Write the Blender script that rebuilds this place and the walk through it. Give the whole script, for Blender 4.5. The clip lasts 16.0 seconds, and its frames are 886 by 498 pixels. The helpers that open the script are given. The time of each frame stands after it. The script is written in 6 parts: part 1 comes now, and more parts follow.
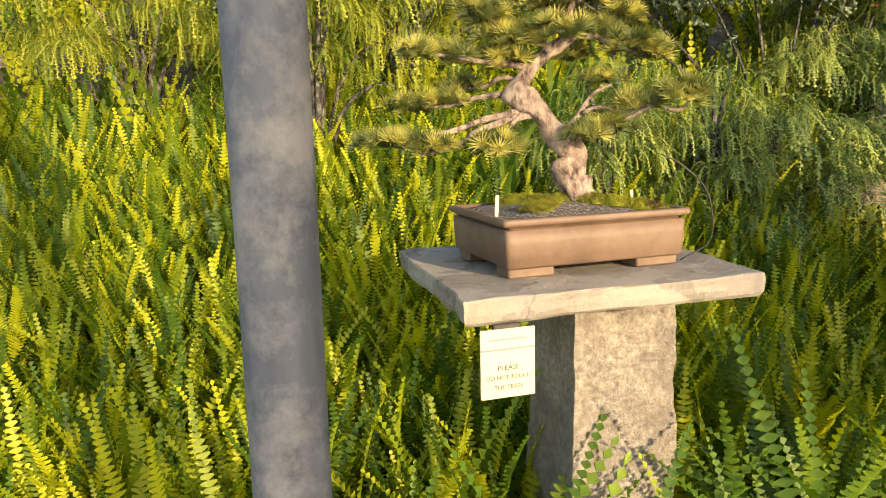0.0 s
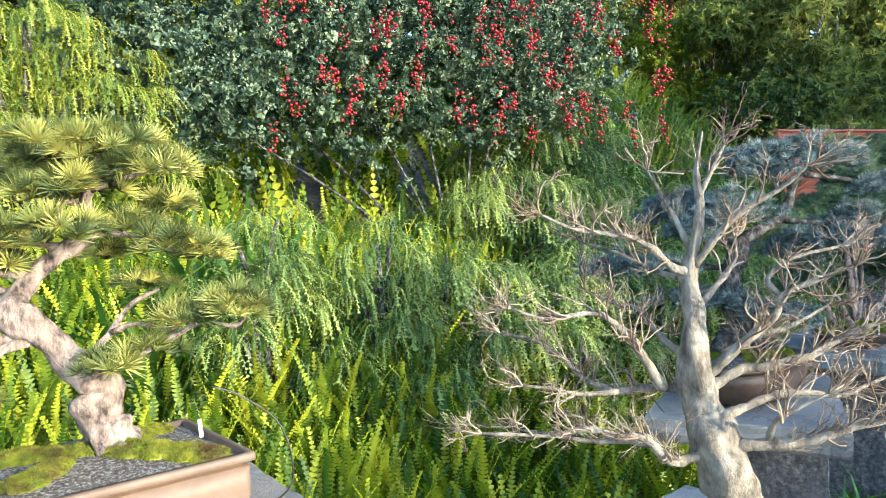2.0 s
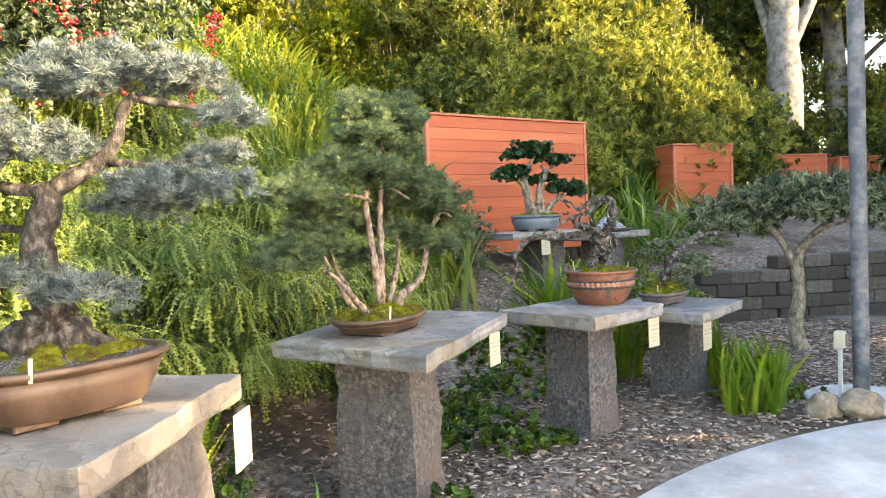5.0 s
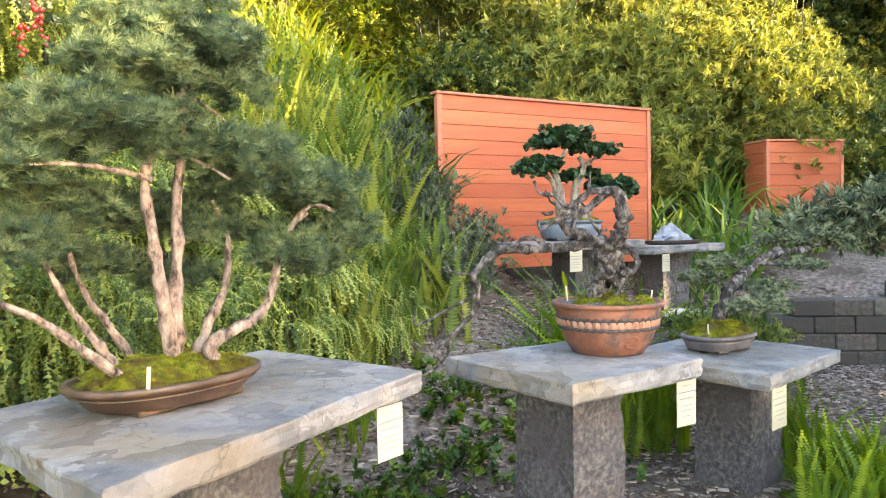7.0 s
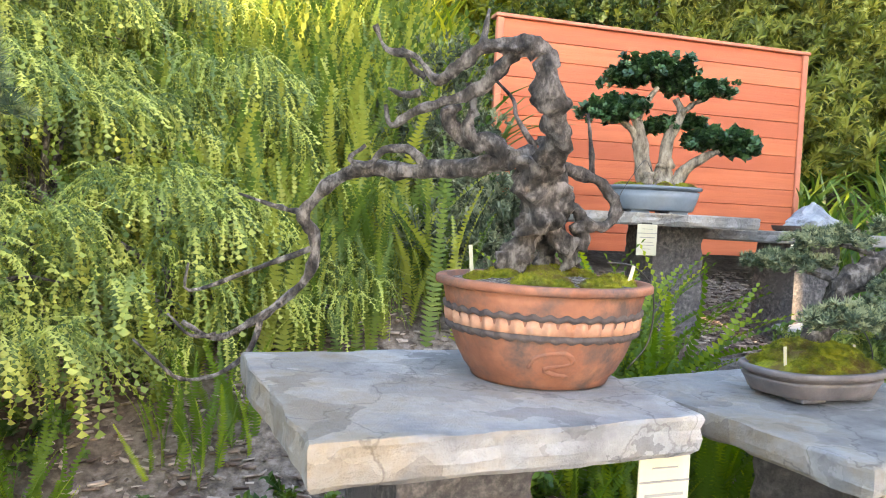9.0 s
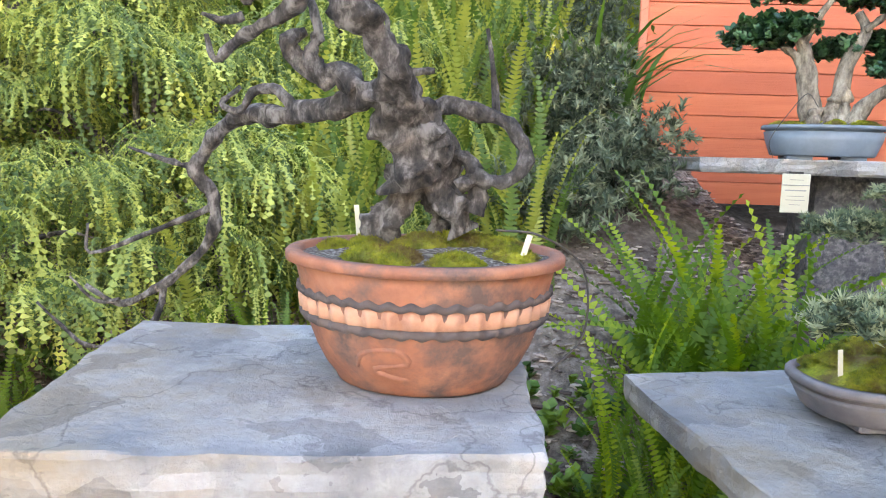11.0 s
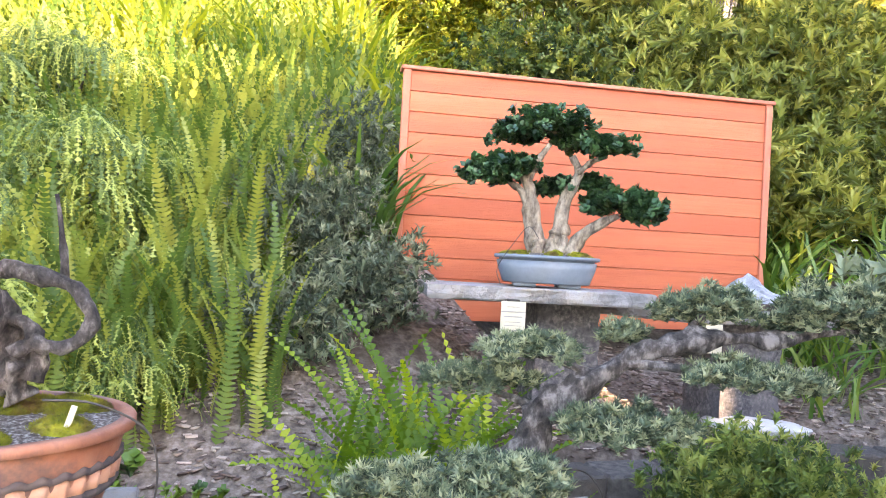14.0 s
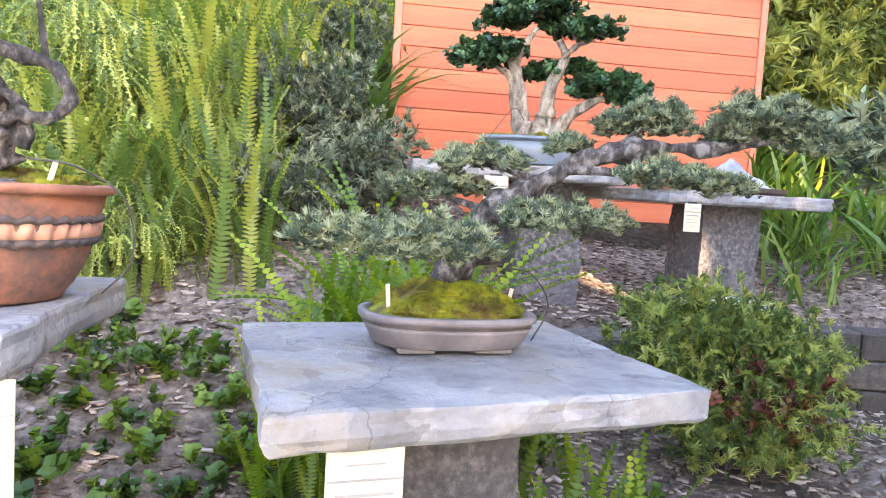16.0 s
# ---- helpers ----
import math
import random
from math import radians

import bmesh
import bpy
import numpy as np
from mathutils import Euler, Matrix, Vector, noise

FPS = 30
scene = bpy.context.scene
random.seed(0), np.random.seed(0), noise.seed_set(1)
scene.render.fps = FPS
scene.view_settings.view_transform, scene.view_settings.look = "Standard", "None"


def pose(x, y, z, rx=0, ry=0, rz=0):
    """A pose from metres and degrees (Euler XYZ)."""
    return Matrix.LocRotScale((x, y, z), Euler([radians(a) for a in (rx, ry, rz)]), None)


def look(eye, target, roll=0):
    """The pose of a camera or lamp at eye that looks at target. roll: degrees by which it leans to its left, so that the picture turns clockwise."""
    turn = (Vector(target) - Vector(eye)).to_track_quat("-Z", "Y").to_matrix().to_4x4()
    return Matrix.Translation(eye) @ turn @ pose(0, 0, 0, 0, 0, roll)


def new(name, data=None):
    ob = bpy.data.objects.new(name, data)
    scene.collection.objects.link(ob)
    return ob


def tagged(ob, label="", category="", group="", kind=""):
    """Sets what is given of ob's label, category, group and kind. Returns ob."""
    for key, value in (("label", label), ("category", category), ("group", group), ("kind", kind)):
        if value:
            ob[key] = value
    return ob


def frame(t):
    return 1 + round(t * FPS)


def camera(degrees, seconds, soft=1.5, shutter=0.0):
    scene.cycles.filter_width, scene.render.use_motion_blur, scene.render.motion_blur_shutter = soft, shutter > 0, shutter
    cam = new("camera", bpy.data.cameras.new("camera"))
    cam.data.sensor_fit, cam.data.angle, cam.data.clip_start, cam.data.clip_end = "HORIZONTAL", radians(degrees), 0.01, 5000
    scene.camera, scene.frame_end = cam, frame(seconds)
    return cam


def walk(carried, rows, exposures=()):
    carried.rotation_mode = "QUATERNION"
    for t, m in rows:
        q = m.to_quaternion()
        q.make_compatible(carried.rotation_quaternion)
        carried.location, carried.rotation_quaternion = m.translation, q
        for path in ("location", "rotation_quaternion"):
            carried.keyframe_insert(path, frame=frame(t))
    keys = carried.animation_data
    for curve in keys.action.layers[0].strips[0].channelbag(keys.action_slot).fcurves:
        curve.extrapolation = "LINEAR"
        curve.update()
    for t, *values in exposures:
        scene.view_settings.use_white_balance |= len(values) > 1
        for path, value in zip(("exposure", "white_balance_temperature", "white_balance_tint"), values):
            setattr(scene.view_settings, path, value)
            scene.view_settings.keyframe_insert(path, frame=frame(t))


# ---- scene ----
cam = camera(62.1, 16.0, 1.0)
PATH = [
    (0, (0.019, -0.011, 1.451), (0.03, 2.159, 1.086), -1.4),
    (0.5, (0.212, 0.088, 1.522), (0.209, 2.264, 1.194), -0.6),
    (1, (0.367, 0.164, 1.571), (0.416, 2.356, 1.386), -0.6),
    (1.5, (0.407, 0.303, 1.59), (0.777, 2.471, 1.608), -1.5),
    (2, (0.564, 0.391, 1.662), (1.317, 2.457, 1.6), -2.7),
    (2.5, (0.732, 0.296, 1.559), (1.767, 2.228, 1.366), -2.3),
    (3, (0.915, 0.237, 1.516), (2.1, 2.07, 1.238), -1.3),
    (3.5, (1.101, 0.199, 1.505), (2.428, 1.933, 1.239), -1.0),
    (4, (1.437, 0.278, 1.493), (2.861, 1.944, 1.304), -1.4),
    (4.5, (1.819, 0.326, 1.47), (3.21, 2.025, 1.344), -2.2),
    (5, (2.219, 0.449, 1.448), (3.568, 2.184, 1.35), -2.4),
    (5.2, (2.383, 0.519, 1.432), (3.721, 2.263, 1.348), -2.4),
    (7.3, (4.055, 1.435, 1.363), (5.111, 3.365, 1.306), -0.1),
    (7.5, (4.209, 1.546, 1.322), (5.223, 3.497, 1.275), 0.7),
    (8, (4.608, 1.766, 1.278), (5.502, 3.774, 1.244), 1.9),
    (8.5, (5.019, 1.951, 1.231), (5.785, 4.014, 1.177), 2.5),
    (9, (5.382, 2.164, 1.177), (6.021, 4.266, 1.078), 2.8),
    (9.5, (5.729, 2.342, 1.121), (6.168, 4.49, 0.937), 2.5),
    (9.7, (5.85, 2.428, 1.087), (6.214, 4.585, 0.855), 2.4),
    (11.8, (6.2, 2.381, 1.291), (5.986, 4.354, 1.039), 1.1),
    (12, (6.209, 2.371, 1.302), (5.975, 4.351, 1.141), 1.0),
    (12.5, (6.232, 2.325, 1.37), (6.008, 4.312, 1.336), 1.1),
    (13, (6.357, 2.3, 1.393), (6.296, 4.299, 1.409), 1.4),
    (13.5, (6.505, 2.299, 1.339), (6.652, 4.293, 1.378), 2.5),
    (14, (6.626, 2.336, 1.351), (6.996, 4.301, 1.387), 3.2),
    (14.5, (6.716, 2.259, 1.339), (7.215, 4.195, 1.374), 3.0),
    (15, (6.762, 2.129, 1.277), (7.285, 4.059, 1.281), 2.9),
    (15.5, (6.76, 2.118, 1.153), (7.195, 4.07, 1.107), 3.1),
    (16, (6.754, 2.157, 1.062), (7.095, 4.122, 0.924), 3.4),
]
walk(cam, [(t, look(eye, target, roll)) for t, eye, target, roll in PATH], [(0, 1.8, 7000, 12), (1.0, 1.95, 6900, 11), (1.5, 2.15, 5700, 8), (2.0, 2.4, 5000, 4), (2.8, 2.5, 6300, 9), (4.5, 3.2, 7500, 15), (7.5, 3.8, 7600, 17), (12.0, 3.9, 6900, 21), (16.0, 4.3, 7000, 28)])

# ---- sky, sun, exposure ----
SUN = Vector((0.55, -0.80, 0.27)).normalized()
world = bpy.data.worlds.new("sky")
scene.world = world
world.use_nodes = True
wt = world.node_tree
sky = wt.nodes.new("ShaderNodeTexSky")
sky.sky_type, sky.sun_disc = 'NISHITA', False
sky.sun_elevation = math.asin(SUN.z)
sky.sun_rotation = math.atan2(SUN.x, SUN.y)
wt.links.new(sky.outputs[0], wt.nodes["Background"].inputs[0])
wt.nodes["Background"].inputs[1].default_value = 0.12
sun_data = bpy.data.lights.new("sun", "SUN")
sun_data.energy, sun_data.angle, sun_data.color = 2.3, radians(0.6), (1.0, 0.80, 0.50)
sun = new("sun", sun_data)
sun.matrix_world = look(SUN * 60, (0, 0, 0))

# ---- mesh helpers ----
rng = np.random.default_rng(7)


def mesh_of(name, V, F, smooth=True):
    """One mesh from vertex and face lists."""
    me = bpy.data.meshes.new(name)
    me.from_pydata([tuple(v) for v in V], [], [tuple(f) for f in F])
    if smooth:
        me.polygons.foreach_set("use_smooth", [True] * len(me.polygons))
    me.update()
    return me


def mesh_np(name, V, F, smooth=False):
    """One mesh from numpy arrays with faces of one size."""
    me = bpy.data.meshes.new(name)
    n, k = F.shape
    me.vertices.add(len(V))
    me.vertices.foreach_set("co", np.ascontiguousarray(V, dtype=np.float32).ravel())
    me.loops.add(n * k)
    me.loops.foreach_set("vertex_index", np.ascontiguousarray(F, dtype=np.int32).ravel())
    me.polygons.add(n)
    me.polygons.foreach_set("loop_start", np.arange(0, n * k, k, dtype=np.int32))
    me.polygons.foreach_set("loop_total", np.full(n, k, dtype=np.int32))
    if smooth:
        me.polygons.foreach_set("use_smooth", np.ones(n, dtype=bool))
    me.update(calc_edges=True)
    return me


def part(name, me, material, parent=None, label="", loc=None):
    """Link a mesh (or a bmesh) as one object under a thing or a part."""
    if isinstance(me, bmesh.types.BMesh):
        bm, me = me, bpy.data.meshes.new(name)
        bm.to_mesh(me)
        bm.free()
    if material and not me.materials:
        me.materials.append(material)
    ob = new(name, me)
    if parent:
        ob.parent = parent
    if loc:
        ob.location = loc
    if label:
        ob["label"] = label
    return ob


def thing(name, loc, rz, label, category, group=""):
    ob = new(name)
    ob.empty_display_size = 0.1
    ob.matrix_world = pose(*loc, 0, 0, rz)
    return tagged(ob, label, category, group)


def join(*pieces):
    """Join (V, F) pieces into one."""
    V, F, o = [], [], 0
    for v, f in pieces:
        V.extend([tuple(p) for p in v])
        F.extend([tuple(i + o for i in q) for q in f])
        o += len(v)
    return V, F


def box(x0, y0, z0, x1, y1, z1):
    V = [(x0, y0, z0), (x1, y0, z0), (x1, y1, z0), (x0, y1, z0), (x0, y0, z1), (x1, y0, z1), (x1, y1, z1), (x0, y1, z1)]
    return V, [(3, 2, 1, 0), (4, 5, 6, 7), (0, 1, 5, 4), (1, 2, 6, 5), (2, 3, 7, 6), (3, 0, 4, 7)]


def bevel_box(sx, sy, sz, r=0.006):
    """A box centred in x and y, standing on z = 0, with chamfered edges."""
    bm = bmesh.new()
    bmesh.ops.create_cube(bm, size=1)
    for v in bm.verts:
        v.co = (v.co.x * sx, v.co.y * sy, (v.co.z + 0.5) * sz)
    bmesh.ops.bevel(bm, geom=bm.edges[:], offset=r, segments=1, affect='EDGES')
    me = bpy.data.meshes.new("box")
    bm.to_mesh(me)
    bm.free()
    return me


def smooth_line(pts, radii, steps=4):
    """Catmull-Rom through the points, with the radii."""
    P = np.array(pts, float)
    R = np.array(radii, float)
    if len(P) < 3:
        ts = np.linspace(0, 1, steps + 1)[:, None]
        return P[0] + (P[-1] - P[0]) * ts, R[0] + (R[-1] - R[0]) * ts[:, 0]
    Q = np.vstack([2 * P[0] - P[1], P, 2 * P[-1] - P[-2]])
    out, rad = [], []
    for i in range(len(P) - 1):
        a, b, c, d = Q[i:i + 4]
        for s in range(steps):
            t = s / steps
            out.append(0.5 * (2 * b + (c - a) * t + (2 * a - 5 * b + 4 * c - d) * t * t + (3 * b - a - 3 * c + d) * t ** 3))
            rad.append(R[i] * (1 - t) + R[i + 1] * t)
    out.append(P[-1])
    rad.append(R[-1])
    return np.array(out), np.array(rad)


def tube(pts, radii, sides=7, steps=4, rough=0.0, flute=0.0):
    """A limb swept along a line; rough: knobbly bark, flute: ribs along it."""
    P, R = smooth_line(pts, radii, steps)
    V, F = [], []
    up = Vector((0.3, 0.9, 0.2)).normalized()
    ph = rng.random() * 6
    for i, p in enumerate(P):
        d = Vector(P[min(i + 1, len(P) - 1)] - P[max(i - 1, 0)])
        if d.length < 1e-9:
            d = Vector((0, 0, 1))
        d.normalize()
        a = d.cross(up)
        if a.length < 0.05:
            a = d.orthogonal()
        a.normalize()
        b = d.cross(a)
        for k in range(sides):
            w = 2 * math.pi * k / sides
            q = Vector(p)
            rr = R[i]
            if rough:
                rr *= 1 + rough * noise.noise((Vector(p) + (a * math.cos(w) + b * math.sin(w)) * R[i]) * (0.55 / max(R[0], 0.006)))
                rr *= 1 + 0.45 * rough * noise.noise((Vector(p) + (a * math.cos(w) + b * math.sin(w)) * R[i]) * (1.9 / max(R[0], 0.006)))
            if flute:
                rr *= 1 + flute * math.sin(3 * w + ph + i * 0.35) + flute * 0.5 * math.sin(5 * w + ph)
            V.append(q + (a * math.cos(w) + b * math.sin(w)) * rr)
    n = len(P)
    for i in range(n - 1):
        for k in range(sides):
            k2 = (k + 1) % sides
            F.append((i * sides + k, i * sides + k2, (i + 1) * sides + k2, (i + 1) * sides + k))
    F.append(tuple(range(sides - 1, -1, -1)))
    F.append(tuple((n - 1) * sides + k for k in range(sides)))
    return V, F


def rotations(n, tilt_lo, tilt_hi, r):
    """Random turns about z after a tilt away from z (radians)."""
    az, ti, sp = r.random(n) * 2 * np.pi, tilt_lo + (tilt_hi - tilt_lo) * r.random(n), r.random(n) * 2 * np.pi
    return turn_z(az) @ turn_x(ti) @ turn_z(sp)


def turn_z(a):
    c, s, o, i = np.cos(a), np.sin(a), np.zeros_like(a), np.ones_like(a)
    return np.stack([np.stack([c, -s, o], -1), np.stack([s, c, o], -1), np.stack([o, o, i], -1)], -2)


def turn_x(a):
    c, s, o, i = np.cos(a), np.sin(a), np.zeros_like(a), np.ones_like(a)
    return np.stack([np.stack([i, o, o], -1), np.stack([o, c, -s], -1), np.stack([o, s, c], -1)], -2)


def scatter(template, places, turns, sizes):
    """Copies of a small template (V, F) at places: one big pair of arrays."""
    TV, TF = template
    n = len(places)
    V = np.einsum("nij,vj->nvi", turns * np.reshape(sizes, (n, 1, 1)), TV) + places[:, None, :]
    F = TF[None] + (np.arange(n) * len(TV))[:, None, None]
    return V.reshape(-1, 3), F.reshape(-1, TF.shape[1])


def gather(*sets):
    V = np.vstack([s[0] for s in sets])
    o = np.cumsum([0] + [len(s[0]) for s in sets[:-1]])
    return V, np.vstack([s[1] + k for s, k in zip(sets, o)])


# ---- leaf shapes ----
def frond(pairs=22, width=0.06, droop=0.35, fold=0.25):
    """A sword fern frond of length 1 along z, bending towards +y: a midrib with a row of blunt pinnae on each side."""
    V, F = [], []
    for i in range(pairs + 1):
        s = i / pairs
        V.append((0, droop * s * s, s * (1 - 0.25 * droop * s)))
    for i in range(1, pairs):
        s = (i + 0.5) / pairs
        w = width * (1 - 0.8 * s ** 2.2) * min(1, s * 5 + 0.35) * (0.92 + 0.16 * math.sin(i * 7.3))
        y, z, g = droop * s * s, s * (1 - 0.25 * droop * s), 0.17 / pairs
        for side in (-1, 1):
            n = len(V)
            V += [(side * w, y - fold * w, z + 0.3 * w - g), (side * w, y - fold * w, z + 0.3 * w + g)]
            F += [(i, n, n + 1), (i, n + 1, i + 1)] if side > 0 else [(i, n + 1, n), (i, i + 1, n + 1)]
    return np.array(V), np.array(F)


def weeper(pairs=13, width=0.075):
    """A hanging strand of length 1 along -z with small leaflets."""
    V, F = [], []
    for i in range(pairs + 1):
        s = i / pairs
        V.append((0.03 * math.sin(5 * s), 0.55 * s ** 0.6, 0.25 * s - 1.2 * s * s))
    for i in range(pairs):
        x, y, z = V[i]
        for side in (-1, 1):
            w = width * (0.7 + 0.5 * math.sin(i * 2.7 + side))
            V.append((x + side * w, y + 0.03 * math.cos(i * 3), z - 0.05 - 0.4 / pairs))
            F.append((i, i + 1, len(V) - 1) if side > 0 else (i + 1, i, len(V) - 1))
    return np.array(V), np.array(F)


def tuft(needles=22, spread=1.25, thick=0.035, seed=1):
    """Needles of length 1 from one point, in a cone round z."""
    r = np.random.default_rng(seed)
    V, F = [(0, 0, 0)], []
    for i in range(needles):
        a, t = 2.4 * i, spread * math.sqrt((i + 0.5) / needles)
        d = Vector((math.sin(t) * math.cos(a), math.sin(t) * math.sin(a), math.cos(t)))
        side = d.orthogonal().normalized() * thick
        L = 0.75 + 0.35 * r.random()
        n = len(V)
        V += [d * 0.25 * L + side, d * 0.25 * L - side, d * L]
        F += [(0, n, n + 2), (0, n + 2, n + 1)]
    return np.array([tuple(v) for v in V]), np.array(F)


def sprig(leaves=9, leaf=0.42, wide=0.17, seed=3, up=0.9):
    """A leafy twig of length 1 along z: folded pointed leaves round it."""
    r = np.random.default_rng(seed)
    V, F = [(0, 0, 0)], []
    for i in range(leaves):
        s = (i + 0.6) / leaves
        a = 2.4 * i + r.random()
        d = Vector((math.cos(a) * up, math.sin(a) * up, 0.55)).normalized()
        side = d.cross(Vector((0, 0, 1))).normalized() * wide * (0.8 + 0.4 * r.random())
        b = Vector((0, 0, s * 0.8))
        n = len(V)
        L = leaf * (0.75 + 0.5 * r.random())
        V += [b, b + d * L * 0.5 + side, b + d * L - Vector((0, 0, 0.08)), b + d * L * 0.5 - side]
        F += [(n, n + 1, n + 2), (n, n + 2, n + 3), (0, n, n + 1)]
    return np.array([tuple(v) for v in V]), np.array(F)


def blade(seg=5, wide=0.022, bend=0.6):
    """A strap leaf of length 1, arching."""
    V, F = [], []
    for i in range(seg + 1):
        s = i / seg
        w = wide * (1 - s ** 2.5) + 0.001
        y, z = bend * s * s, s * (1 - 0.5 * bend * s * s)
        V += [(-w, y, z), (w, y, z)]
    for i in range(seg):
        a = 2 * i
        F += [(a, a + 1, a + 3), (a, a + 3, a + 2)]
    return np.array(V), np.array(F)


# ---- materials ----
def material(name, colours, scale=6.0, rough=0.7, bump=0.3, bump_scale=40.0, stains=None, stain_scale=2.0, metal=0.0, leaf=0.0, island=False, stretch=(1, 1, 1), cells=0.0, piece=False, spec=0.5, flakes=0.0):
    """Two-scale procedural surface. colours: two or three RGB; leaf: share of light let through; island: vary piece by piece."""
    m = bpy.data.materials.new(name)
    m.use_nodes = True
    nt = m.node_tree
    N, L = nt.nodes, nt.links
    b = N["Principled BSDF"]
    b.inputs["Roughness"].default_value = rough
    b.inputs["Metallic"].default_value = metal
    b.inputs["Specular IOR Level"].default_value = spec
    co = N.new("ShaderNodeTexCoord")
    mp = N.new("ShaderNodeMapping")
    mp.inputs["Scale"].default_value = stretch
    L.new(co.outputs["Object"], mp.inputs["Vector"])
    nz = N.new("ShaderNodeTexNoise")
    nz.inputs["Scale"].default_value, nz.inputs["Detail"].default_value = scale, 8
    nz.inputs["Roughness"].default_value = 0.65
    L.new(mp.outputs[0], nz.inputs["Vector"])
    ramp = N.new("ShaderNodeValToRGB")
    els = ramp.color_ramp.elements
    els[0].position, els[1].position = 0.36, 0.64
    els[0].color, els[1].color = (*colours[0], 1), (*colours[-1], 1)
    if len(colours) > 2:
        e = els.new(0.5)
        e.color = (*colours[1], 1)
    fac = nz.outputs["Fac"]
    if island or piece:
        src = N.new("ShaderNodeNewGeometry") if island else N.new("ShaderNodeObjectInfo")
        mx = N.new("ShaderNodeMath")
        mx.operation = 'MULTIPLY_ADD'
        mx.inputs[1].default_value = 0.5 if island else 0.3
        L.new(src.outputs["Random Per Island" if island else "Random"], mx.inputs[0])
        half = N.new("ShaderNodeMath")
        half.operation = 'MULTIPLY_ADD'
        half.inputs[1].default_value, half.inputs[2].default_value = 0.7, -0.1
        L.new(nz.outputs["Fac"], half.inputs[0])
        L.new(half.outputs[0], mx.inputs[2])
        fac = mx.outputs[0]
    L.new(fac, ramp.inputs["Fac"])
    colour = ramp.outputs["Color"]
    if stains:
        n2 = N.new("ShaderNodeTexNoise")
        n2.inputs["Scale"].default_value, n2.inputs["Detail"].default_value = stain_scale, 6
        n2.inputs["Roughness"].default_value = 0.7
        L.new(co.outputs["Object"], n2.inputs["Vector"])
        r2 = N.new("ShaderNodeValToRGB")
        r2.color_ramp.elements[0].position, r2.color_ramp.elements[1].position = 0.45, 0.62
        L.new(n2.outputs["Fac"], r2.inputs["Fac"])
        mix = N.new("ShaderNodeMix")
        mix.data_type = 'RGBA'
        L.new(r2.outputs["Color"], mix.inputs["Factor"])
        L.new(colour, mix.inputs["A"])
        mix.inputs["B"].default_value = (*stains, 1)
        colour = mix.outputs["Result"]
    if flakes:
        # cleft patches, each a little lighter or darker, with ragged borders
        warp = N.new("ShaderNodeTexNoise")
        warp.inputs["Scale"].default_value, warp.inputs["Detail"].default_value = 7, 6
        L.new(co.outputs["Object"], warp.inputs["Vector"])
        push = N.new("ShaderNodeVectorMath")
        push.operation = 'MULTIPLY_ADD'
        push.inputs[1].default_value = (0.34, 0.34, 0.34)
        L.new(warp.outputs["Color"], push.inputs[0])
        L.new(co.outputs["Object"], push.inputs[2])
        fl = N.new("ShaderNodeTexVoronoi")
        fl.inputs["Scale"].default_value = flakes
        L.new(push.outputs[0], fl.inputs["Vector"])
        rng_ = N.new("ShaderNodeMapRange")
        rng_.inputs["To Min"].default_value, rng_.inputs["To Max"].default_value = 0.62, 1.22
        L.new(fl.outputs["Color"], rng_.inputs["Value"])
        tone = N.new("ShaderNodeVectorMath")
        tone.operation = 'SCALE'
        L.new(colour, tone.inputs[0])
        L.new(rng_.outputs[0], tone.inputs["Scale"])
        colour = tone.outputs[0]
        # a few hairline cracks
        cr = N.new("ShaderNodeTexVoronoi")
        cr.feature = 'DISTANCE_TO_EDGE'
        cr.inputs["Scale"].default_value = flakes * 0.38
        L.new(push.outputs[0], cr.inputs["Vector"])
        thin = N.new("ShaderNodeMapRange")
        thin.inputs["From Min"].default_value, thin.inputs["From Max"].default_value = 0.002, 0.014
        thin.inputs["To Min"].default_value, thin.inputs["To Max"].default_value = 0.66, 1.0
        L.new(cr.outputs["Distance"], thin.inputs["Value"])
        dark = N.new("ShaderNodeVectorMath")
        dark.operation = 'SCALE'
        L.new(colour, dark.inputs[0])
        L.new(thin.outputs[0], dark.inputs["Scale"])
        colour = dark.outputs[0]
    L.new(colour, b.inputs["Base Color"])
    if bump:
        n3 = N.new("ShaderNodeTexNoise")
        n3.inputs["Scale"].default_value, n3.inputs["Detail"].default_value = bump_scale, 10
        n3.inputs["Roughness"].default_value = 0.7
        L.new(mp.outputs[0], n3.inputs["Vector"])
        height = n3.outputs["Fac"]
        if cells:
            vo = N.new("ShaderNodeTexVoronoi")
            vo.inputs["Scale"].default_value = cells
            vo.feature = 'DISTANCE_TO_EDGE'
            L.new(mp.outputs[0], vo.inputs["Vector"])
            sm = N.new("ShaderNodeMath")
            sm.operation, sm.use_clamp = 'MULTIPLY', True
            sm.inputs[1].default_value = 12
            L.new(vo.outputs["Distance"], sm.inputs[0])
            ad = N.new("ShaderNodeMath")
            ad.operation = 'MULTIPLY_ADD'
            ad.inputs[1].default_value = 0.6
            L.new(n3.outputs["Fac"], ad.inputs[0])
            L.new(sm.outputs[0], ad.inputs[2])
            height = ad.outputs[0]
        bp = N.new("ShaderNodeBump")
        bp.inputs["Strength"].default_value, bp.inputs["Distance"].default_value = bump, 0.02
        L.new(height, bp.inputs["Height"])
        L.new(bp.outputs[0], b.inputs["Normal"])
